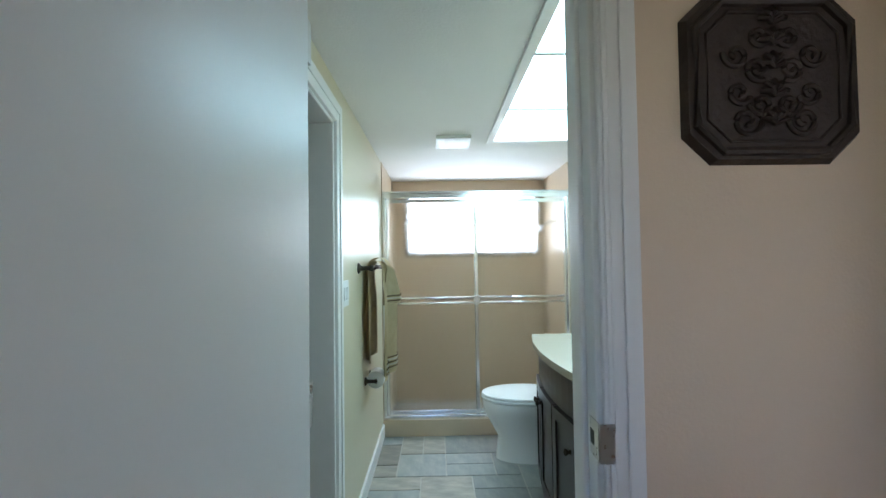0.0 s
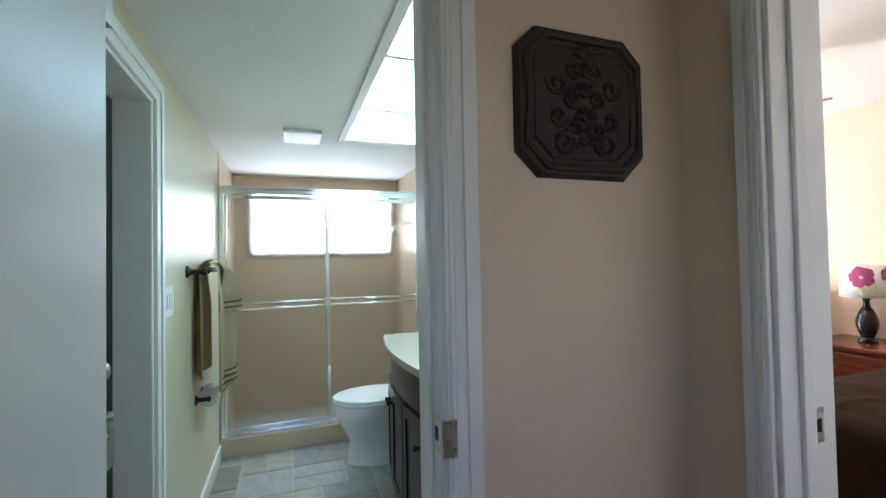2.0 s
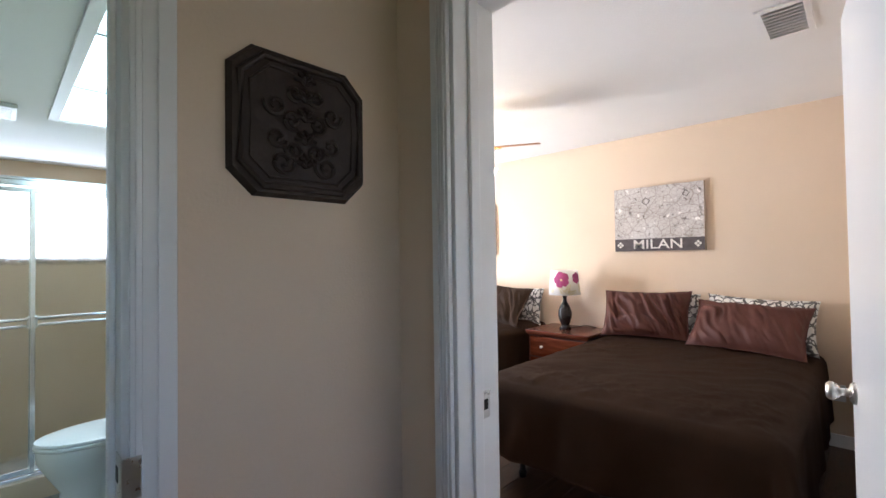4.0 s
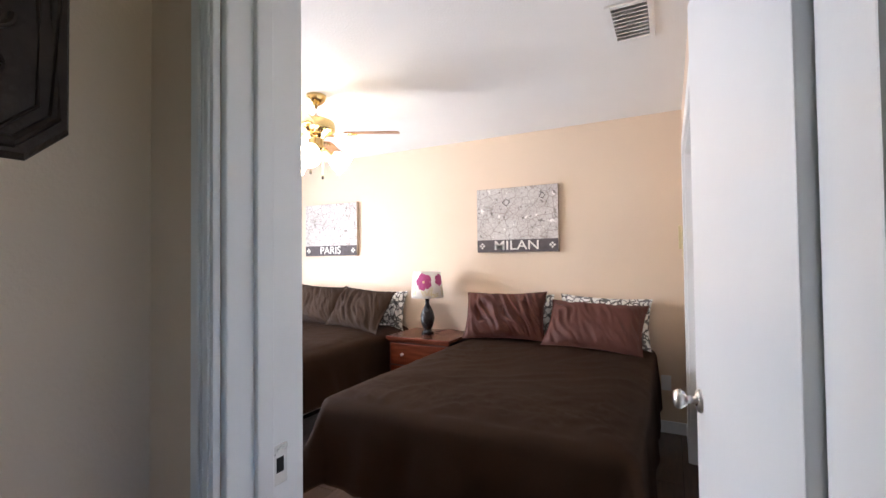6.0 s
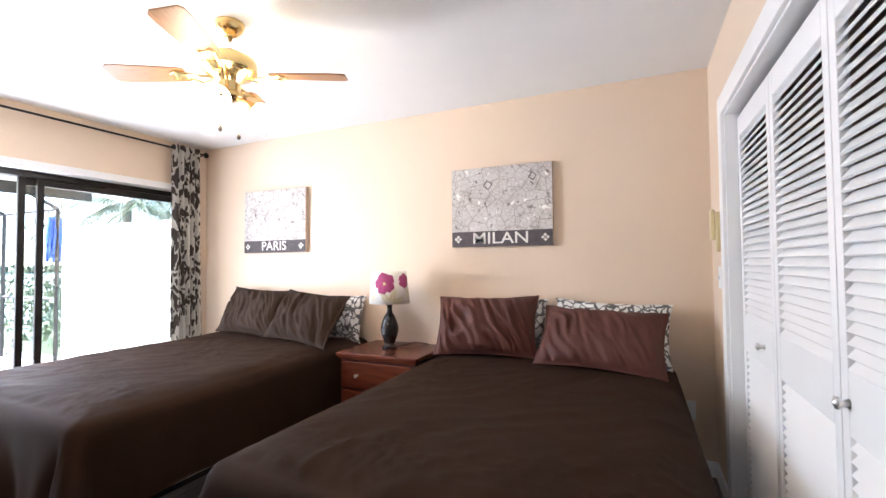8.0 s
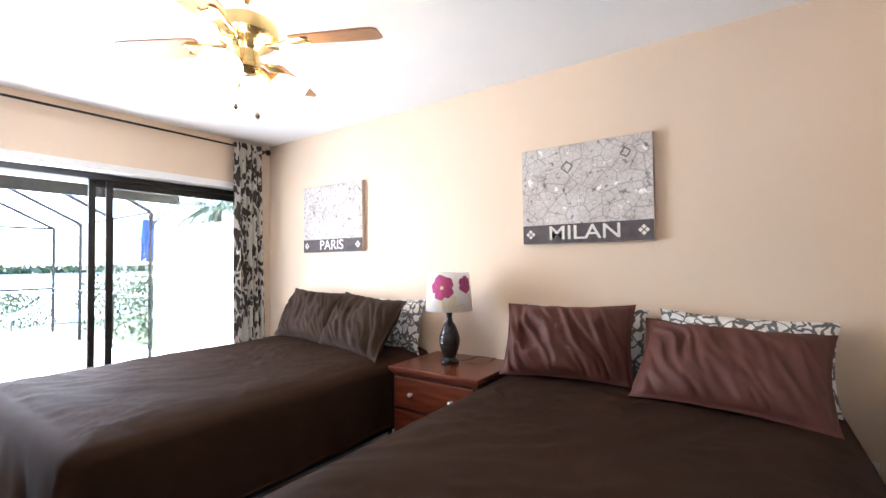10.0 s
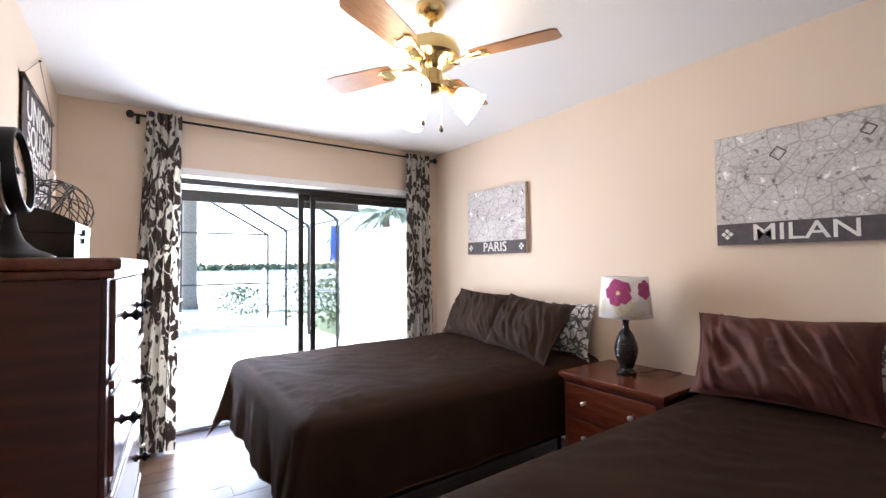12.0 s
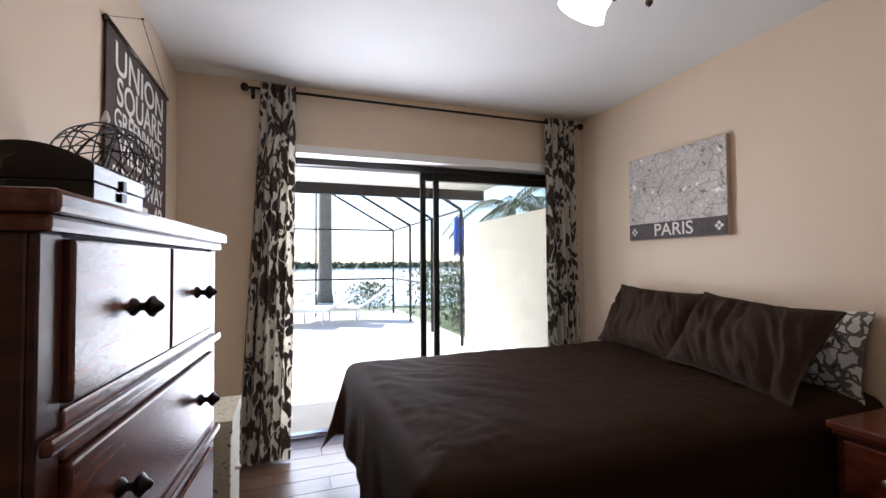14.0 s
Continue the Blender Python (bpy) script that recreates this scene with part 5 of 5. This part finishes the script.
part("bowl", skin([oval(-0.02, 0.25, 0.125, 0.0), oval(-0.02, 0.245, 0.12, 0.05), oval(-0.02, 0.235, 0.115, 0.15), oval(-0.05, 0.255, 0.14, 0.24), oval(-0.075, 0.272, 0.172, 0.32), oval(-0.08, 0.275, 0.182, 0.385), oval(-0.08, 0.270, 0.178, 0.395)]),
     PORCELAIN, to, "", "auto")
part("seat", skin([oval(-0.08, 0.278, 0.184, 0.398, sharp=0.04), oval(-0.08, 0.284, 0.190, 0.404, sharp=0.04), oval(-0.08, 0.284, 0.190, 0.414, sharp=0.04), oval(-0.08, 0.278, 0.185, 0.418, sharp=0.04)]), PORCELAIN, to, "", "auto")
part("lid", skin([oval(-0.08, 0.276, 0.182, 0.421, sharp=0.04), oval(-0.08, 0.282, 0.188, 0.427, sharp=0.04), oval(-0.08, 0.278, 0.184, 0.438, sharp=0.04), oval(-0.08, 0.22, 0.14, 0.446, sharp=0.04)]), PORCELAIN, to, "", "auto")
part("tank", boxes((0.20, -0.20, 0.38, 0.385, 0.20, 0.72), bevel=0.02), PORCELAIN, to)
part("tank_lid", boxes((0.19, -0.21, 0.722, 0.392, 0.21, 0.755), bevel=0.010), PORCELAIN, to)

# vanity
VY0, VY1, VZ, VXF = 1.67, 2.77, 0.89, 0.750
va = thing("vanity", "espresso bow-front vanity cabinet with dark knobs", "vanity")


def bow(y, extra=0.0):
    f = (y - VY0) / (VY1 - VY0)
    return VXF - extra - 0.075 * math.sin(math.pi * min(1, max(0, f))) ** 0.8


def bowed(y0, y1, z0, z1, thick, extra, n=14):
    bm = bmesh.new()
    rings = []
    for i in range(n + 1):
        y = y0 + (y1 - y0) * i / n
        x = bow(y, extra)
        rings.append([bm.verts.new(p) for p in ((x, y, z0), (x, y, z1), (x + thick, y, z1), (x + thick, y, z0))])
    for a, b in zip(rings, rings[1:]):
        for i in range(4):
            bm.faces.new((a[i], a[(i + 1) % 4], b[(i + 1) % 4], b[i]))
    bm.faces.new(rings[0])
    bm.faces.new(rings[-1][::-1])
    return bm


part("front_apron", bowed(VY0 + 0.03, VY1 - 0.03, 0.68, VZ - 0.035, 0.02, -0.025), ESPRESSO, va)
part("body", boxes((VXF + 0.03, VY0 + 0.03, 0.12, TX1 - 0.004, VY1 - 0.03, VZ - 0.035), bevel=0.003), ESPRESSO, va)
part("bottom_rail", bowed(VY0 + 0.03, VY1 - 0.03, 0.10, 0.16, 0.02, -0.025), ESPRESSO, va)
for y in (VY0 + 0.05, VY1 - 0.05):
    part("leg", lathe([(0.016, 0), (0.022, 0.01), (0.02, 0.03), (0.028, 0.08), (0.026, 0.13)], 16, Matrix.Translation((VXF + 0.045, y, 0))), ESPRESSO, va, "", True)
    part("leg", boxes((TX1 - 0.06, y - 0.02, 0, TX1 - 0.02, y + 0.02, 0.12), bevel=0.003), ESPRESSO, va)
edges = [VY1 - 0.06, VY1 - 0.33, VY1 - 0.60, VY0 + 0.06]
for i, (ya, yb) in enumerate(zip(edges, edges[1:])):
    dr = part("door", bowed(yb + 0.006, ya - 0.006, 0.17, 0.67, 0.02, -0.018), ESPRESSO, va)
    part("panel_frame", bowed(yb + 0.006, ya - 0.006, 0.62, 0.67, 0.01, -0.010), ESPRESSO, dr)
    part("panel_frame", bowed(yb + 0.006, ya - 0.006, 0.17, 0.22, 0.01, -0.010), ESPRESSO, dr)
    for a in (yb + 0.006, ya - 0.051):
        part("panel_frame", bowed(a, a + 0.045, 0.22, 0.62, 0.01, -0.010, 4), ESPRESSO, dr)
    yk = (yb + 0.03) if i == 0 else (ya - 0.03 if i == 1 else (ya + yb) / 2)
    zk = 0.60 if i < 2 else 0.55
    part("knob", lathe([(0.012, 0), (0.006, 0.008), (0.015, 0.020), (0.014, 0.026), (0.0004, 0.030)], 18), BRONZE, dr, "dark bronze knob", True, pose(bow(yk, -0.010), yk, zk, 0, -90))
vt = thing("countertop", "speckled granite vanity top with an undermount basin", "countertop")
bm = bmesh.new()
ring_t = []
n = 26
outer = [(bow(VY0 + (VY1 - VY0) * i / n, 0.012), VY0 + (VY1 - VY0) * i / n) for i in range(n + 1)] + [(TX1 - 0.002, VY1), (TX1 - 0.002, VY0)]
cx, cy = 0.99, 2.27
inner = [(cx + 0.155 * math.cos(2 * math.pi * i / 40), cy + 0.205 * math.sin(2 * math.pi * i / 40)) for i in range(40)]
for z in (VZ - 0.032, VZ):
    vo = [bm.verts.new((x, y, z)) for x, y in outer]
    vi = [bm.verts.new((x, y, z)) for x, y in inner]
    es = [bm.edges.new((a, b)) for a, b in zip(vo, vo[1:] + vo[:1])] + [bm.edges.new((a, b)) for a, b in zip(vi, vi[1:] + vi[:1])]
    bmesh.ops.triangle_fill(bm, edges=es, use_beauty=True)
    ring_t.append((vo, vi))
for (a, b) in zip(ring_t[0], ring_t[1]):
    for i in range(len(a)):
        bm.faces.new((a[i], a[(i + 1) % len(a)], b[(i + 1) % len(a)], b[i]))
part("slab", bm, GRANITE, vt)
part("basin", skin([[(cx + r * 0.155 * math.cos(2 * math.pi * i / 40), cy + r * 0.205 * math.sin(2 * math.pi * i / 40), z) for i in range(40)] for r, z in ((1.06, VZ - 0.033), (1.0, VZ - 0.034), (0.93, VZ - 0.08), (0.75, VZ - 0.12), (0.35, VZ - 0.145), (0.1, VZ - 0.147))], True),
     PORCELAIN, vt, "white oval basin", True)
sd = thing("soap_dish", "white ceramic soap dish on the vanity top", "soap dish", (1.04, 2.69, VZ))
part("dish", lathe([(0.04, 0), (0.055, 0.012), (0.052, 0.014), (0.036, 0.004), (0.0004, 0.004)], 24), PORCELAIN, sd, "", True)
part("soap", boxes((-0.03, -0.02, 0.006, 0.03, 0.02, 0.026), bevel=0.008), PORCELAIN, sd)
tr = thing("towel_ring", "bronze towel ring with a pale hand towel on the bathroom wall", "towel ring", (TX1, 2.86, 1.27))
part("post", lathe([(0.026, 0), (0.012, 0.012), (0.010, 0.05), (0.0004, 0.056)], 16), BRONZE, tr, "", True, pose(0, 0, 0, 0, -90))
part("ring", tube([(-0.045, 0.07 * math.sin(t), -0.07 + 0.07 * math.cos(t)) for t in np.linspace(0, 2 * math.pi, 25)[:-1]], 0.005, 8, None, True), BRONZE, tr, "", True)
part("hand_towel", boxes((-0.07, -0.05, -0.36, -0.03, 0.05, -0.125), bevel=0.012), VINYL_W, tr, "pale folded hand towel")

# ---- outdoors ----
structure("ground", boxes((-400, -60, -0.30, 400, 900, -0.12)), GRASS, "flat lawn reaching to the horizon", "ground")
structure("pool_deck", boxes((-6, 4.76, -0.12, 4.9, 13.0, -0.03)), CONCRETE, "pale sunlit concrete pool deck", "pavement")
structure("lake", boxes((-150, 14.6, -0.125, 150, 110, -0.105)), WATER, "pale bright lake beyond the pool", "water")
structure("house_wall", boxes((4.475 + 0.15, -0.1, -0.1, 4.70, 4.76, 2.62), (-4.5, 4.75, -0.1, GX0, 4.78, 2.62), (GX1, 4.745, -0.1, 4.70, 4.78, 2.62), (GX0, 4.745, GZ + 0.02, GX1, 4.78, 2.62)), STUCCO, "cream stucco outside wall", "wall")
structure("roof", boxes((-4.5, -1.6, 2.60, 5.0, 5.3, 2.80)), SOFFIT, "flat roof over the rooms", "roof")
lan = thing("lanai_roof", "white boarded lanai roof with a dark edge beam", "roof")
lan["kind"] = "structure"
me = mesh_of("soffit_board", boxes((0, 4.785, 0, 0.145, 7.40, 0.03)), SOFFIT)
for i in range(52):
    piece("soffit_board", me, lan, pose(-2.9 + i * 0.150, 0, 2.34))
part("deck_above", boxes((-2.9, 4.785, 2.375, 4.9, 7.42, 2.45)), SOFFIT, lan)
part("edge_beam", boxes((-2.9, 7.40, 2.19, 4.9, 7.45, 2.45)), ALU, lan, "dark bronze edge beam")
structure("garden_wall", boxes((4.55, 4.79, -0.1, 4.75, 7.35, 1.80)), STUCCO, "sunlit cream stucco wall beside the patio", "wall")

cg = thing("pool_cage", "dark bronze screen enclosure frame over the pool deck", "screen enclosure")
XS, EZ = 4.58, 2.06
posts = [7.55, 9.0, 10.5, 12.1]
bar = lambda p, q, r=0.026: tube([p, q], r, 4)
for y in posts:
    part("post", bar((XS, y, -0.05), (XS, y, EZ)), ALU, cg)
    part("rafter", bar((XS, y, EZ), (XS - 1.9, y, 3.15)), ALU, cg)
    part("cross_beam", bar((XS - 1.9, y, 3.15), (-4.0, y, 3.15)), ALU, cg)
for z in (EZ, 0.85):
    part("side_rail", bar((XS, posts[0], z), (XS, posts[-1], z), 0.02), ALU, cg)
for z in (EZ, 0.85):
    part("end_rail", bar((XS, posts[-1], z), (-4.0, posts[-1], z), 0.02), ALU, cg)
for x in (2.7, 0.8, -1.2, -3.1):
    part("end_post", bar((x, posts[-1], -0.05), (x, posts[-1], 3.15 if x < 2.71 else EZ), 0.02), ALU, cg)
part("purlin", bar((XS - 1.9, posts[0], 3.15), (XS - 1.9, posts[-1], 3.15), 0.02), ALU, cg)
part("purlin", bar((1.0, posts[0], 3.15), (1.0, posts[-1], 3.15), 0.02), ALU, cg)


def lounger(x, y, rz):
    l = thing("sun_lounger", "white resin sun lounger on the pool deck", "sun lounger", (x, y, -0.03), rz, "sun loungers")
    part("seat", boxes((-0.3, -0.3, 0.26, 0.3, 0.95, 0.31), bevel=0.01), VINYL_W, l)
    bm = bmesh.new()
    box(bm, -0.3, -0.7, -0.025, 0.3, 0.0, 0.025, 0.01, m=pose(0, -0.3, 0.29, -32))
    part("backrest", bm, VINYL_W, l)
    for px in (-0.26, 0.26):
        for py in (-0.25, 0.85):
            part("leg", boxes((px - 0.02, py - 0.02, 0, px + 0.02, py + 0.02, 0.26), bevel=0.004), VINYL_W, l)


for x, y, r in ((2.6, 10.9, 70), (3.3, 11.2, 75), (1.7, 11.0, 68)):
    lounger(x, y, r)
tw2 = bmesh.new()
for i in range(7):
    tube([(4.50 + 0.02 * i, 7.58, 1.95), (4.47 + 0.025 * i, 7.56 - 0.02 * (i % 2), 1.7), (4.48 + 0.022 * i, 7.57, 1.35 + 0.03 * (i % 3))], 0.02, 6, tw2)
whole("pool_towel", tw2, BLUE, "blue pool towel hung on the screen post", "towel", True)


def palm(x, y, h, r, seed, fronds=16):
    p = thing("palm_tree", "tall palm tree beyond the screen enclosure", "tree", (x, y, -0.12), 0, "palms")
    part("trunk", lathe([(r * 1.25, 0), (r, 0.4), (r * 0.9, h * 0.6), (r * 0.75, h)], 16), BARK, p, "", True)
    rng = random.Random(seed)
    bm = bmesh.new()
    for k in range(fronds):
        a = 2 * math.pi * k / fronds + rng.uniform(-0.2, 0.2)
        lift = rng.uniform(0.1, 0.9)
        ln = rng.uniform(1.3, 1.9)
        spine = [Vector((math.cos(a) * ln * t, math.sin(a) * ln * t, h + lift * t * 1.2 - 1.6 * t * t)) for t in (0, 0.25, 0.5, 0.75, 1)]
        tube(spine, 0.012, 4, bm)
        for i in range(22):
            t = 0.15 + 0.85 * i / 22
            q = min(3, int(t * 4))
            b0 = spine[q].lerp(spine[q + 1], t * 4 - q)
            for s in (-1, 1):
                d = Vector((-math.sin(a) * s + 0.4 * math.cos(a), math.cos(a) * s + 0.4 * math.sin(a), -0.6)).normalized() * 0.45 * (1.1 - 0.6 * t)
                w = Vector((math.cos(a), math.sin(a), 0)) * 0.02
                bm.faces.new([bm.verts.new(b0 - w), bm.verts.new(b0 + w), bm.verts.new(b0 + d)])
    part("crown", bm, LEAF, p)


palm(3.3, 17.0, 7.5, 0.24, 3)
palm(6.6, 9.6, 2.6, 0.11, 5)
palm(7.4, 8.4, 3.0, 0.12, 8)


def shrub(x, y, w, h, seed):
    rng = random.Random(seed)
    s = thing("shrub", "leafy green shrub outside the screen enclosure", "shrub", (x, y, -0.12), 0, "shrubs")
    part("stem", tube([(0, 0, 0), (0.02, 0.01, h * 0.5)], 0.02, 6), BARK, s)
    bm = bmesh.new()
    for _ in range(700):
        u = Vector((rng.gauss(0, 0.4), rng.gauss(0, 0.4), 0))
        p = Vector((u.x * w, u.y * w, h * (0.08 + 0.92 * rng.random() ** 0.7) * (1 - 0.25 * min(1, u.length))))
        q = Euler((rng.uniform(0, 6), rng.uniform(0, 6), rng.uniform(0, 6))).to_matrix()
        bm.faces.new([bm.verts.new(p + q @ Vector(v)) for v in ((-0.05, 0, 0), (0, -0.022, 0), (0.06, 0, 0), (0, 0.022, 0))])
    part("foliage", bm, LEAF, s)


for i, (x, y, w, h) in enumerate(((5.4, 9.0, 0.7, 1.3), (5.5, 10.2, 0.8, 1.2), (5.4, 11.5, 0.8, 1.5), (4.2, 13.4, 0.8, 0.9))):
    shrub(x, y, w, h, 20 + i)
rng = random.Random(9)
bm = bmesh.new()
for i in range(2600):
    x = rng.uniform(-120, 120)
    hh = 0.5 + 0.9 * abs(noise.noise(Vector((x * 0.12, 0, 0)))) + 1.2 * abs(noise.noise(Vector((x * 0.5, 3, 0))))
    p = Vector((x, 112 + rng.uniform(-2, 5), hh * rng.random() ** 0.6))
    q = Euler((rng.uniform(0, 6), rng.uniform(0, 6), rng.uniform(0, 6))).to_matrix()
    bm.faces.new([bm.verts.new(p + q @ Vector(v)) for v in ((-1.0, 0, 0), (0, -0.6, 0), (1.0, 0, 0), (0, 0.6, 0))])
tagged(finish("far_trees", bm, LEAF), "low dark tree line across the lake", "trees", kind="stuff")

# ---- floors, piece by piece ----
rng = random.Random(4)
fl = structure("floor", boxes((BX0 - 0.16, -0.7, -0.10, BX1 + 0.15, 4.745, -0.006)), GROUT, "dark wood-look plank floor of the bedroom", "floor")
hf = structure("floor_hall", boxes((-1.4, -1.4, -0.10, HX, TY0 - 0.06, -0.006)), GROUT, "dark wood-look plank floor of the hall", "floor")
PW, PL = 0.152, 0.914
plank_me = {}


def plank(parent, x0, x1, y0, y1):
    key = (round(x1 - x0, 3), round(y1 - y0, 3))
    if key not in plank_me:
        plank_me[key] = mesh_of("plank", boxes((0.0015, 0.0015, -0.006, key[0] - 0.0015, key[1] - 0.0015, 0.0), bevel=0.0012), FLOORWOOD)
    piece("plank", plank_me[key], parent, pose(x0, y0, 0))


def planks(parent, X0, X1, Y0, Y1):
    i, y = 0, Y0
    while y < Y1 - 0.01:
        x = X0 - (i * 0.31) % PL
        while x < X1:
            a, b = max(x, X0), min(x + PL, X1)
            if b - a > 0.02:
                plank(parent, a, b, y, min(y + PW, Y1))
            x += PL
        y += PW
        i += 1


planks(fl, HX, BX1, BY0 - 0.1, 4.70)
planks(hf, -1.3, HX, -1.3, TY0 - 0.06)
bf = structure("floor_bath", boxes((TX0 - 0.12, TY0 - 0.06, -0.10, TX1, TY1, -0.004)), material("pale tile joint", (0.42, 0.40, 0.36), (0.5, 0.48, 0.43), 0.6, scale=20), "stone-look tile floor of the bathroom", "floor")
CELL = 0.1565
nx, ny = 10, 16
used = [[False] * ny for _ in range(nx)]
tiles = {}
for j in range(ny):
    for i in range(nx):
        if used[i][j]:
            continue
        options = [(2, 1), (2, 2), (1, 1), (3, 2), (2, 1), (1, 2), (2, 1)]
        rng.shuffle(options)
        for a, b in options + [(1, 1)]:
            if i + a <= nx and j + b <= ny and not any(used[i + p][j + q] for p in range(a) for q in range(b)):
                break
        for p in range(a):
            for q in range(b):
                used[i + p][j + q] = True
        mt = STONE if rng.random() < 0.6 else STONE_B
        key = (a, b, mt.name)
        if key not in tiles:
            tiles[key] = mesh_of("tile", boxes((0.004, 0.004, -0.004, a * CELL - 0.004, b * CELL - 0.004, 0.0), bevel=0.0012), mt)
        piece("tile", tiles[key], bf, pose(TX0 + i * CELL, TY0 - 0.06 + j * CELL, 0))
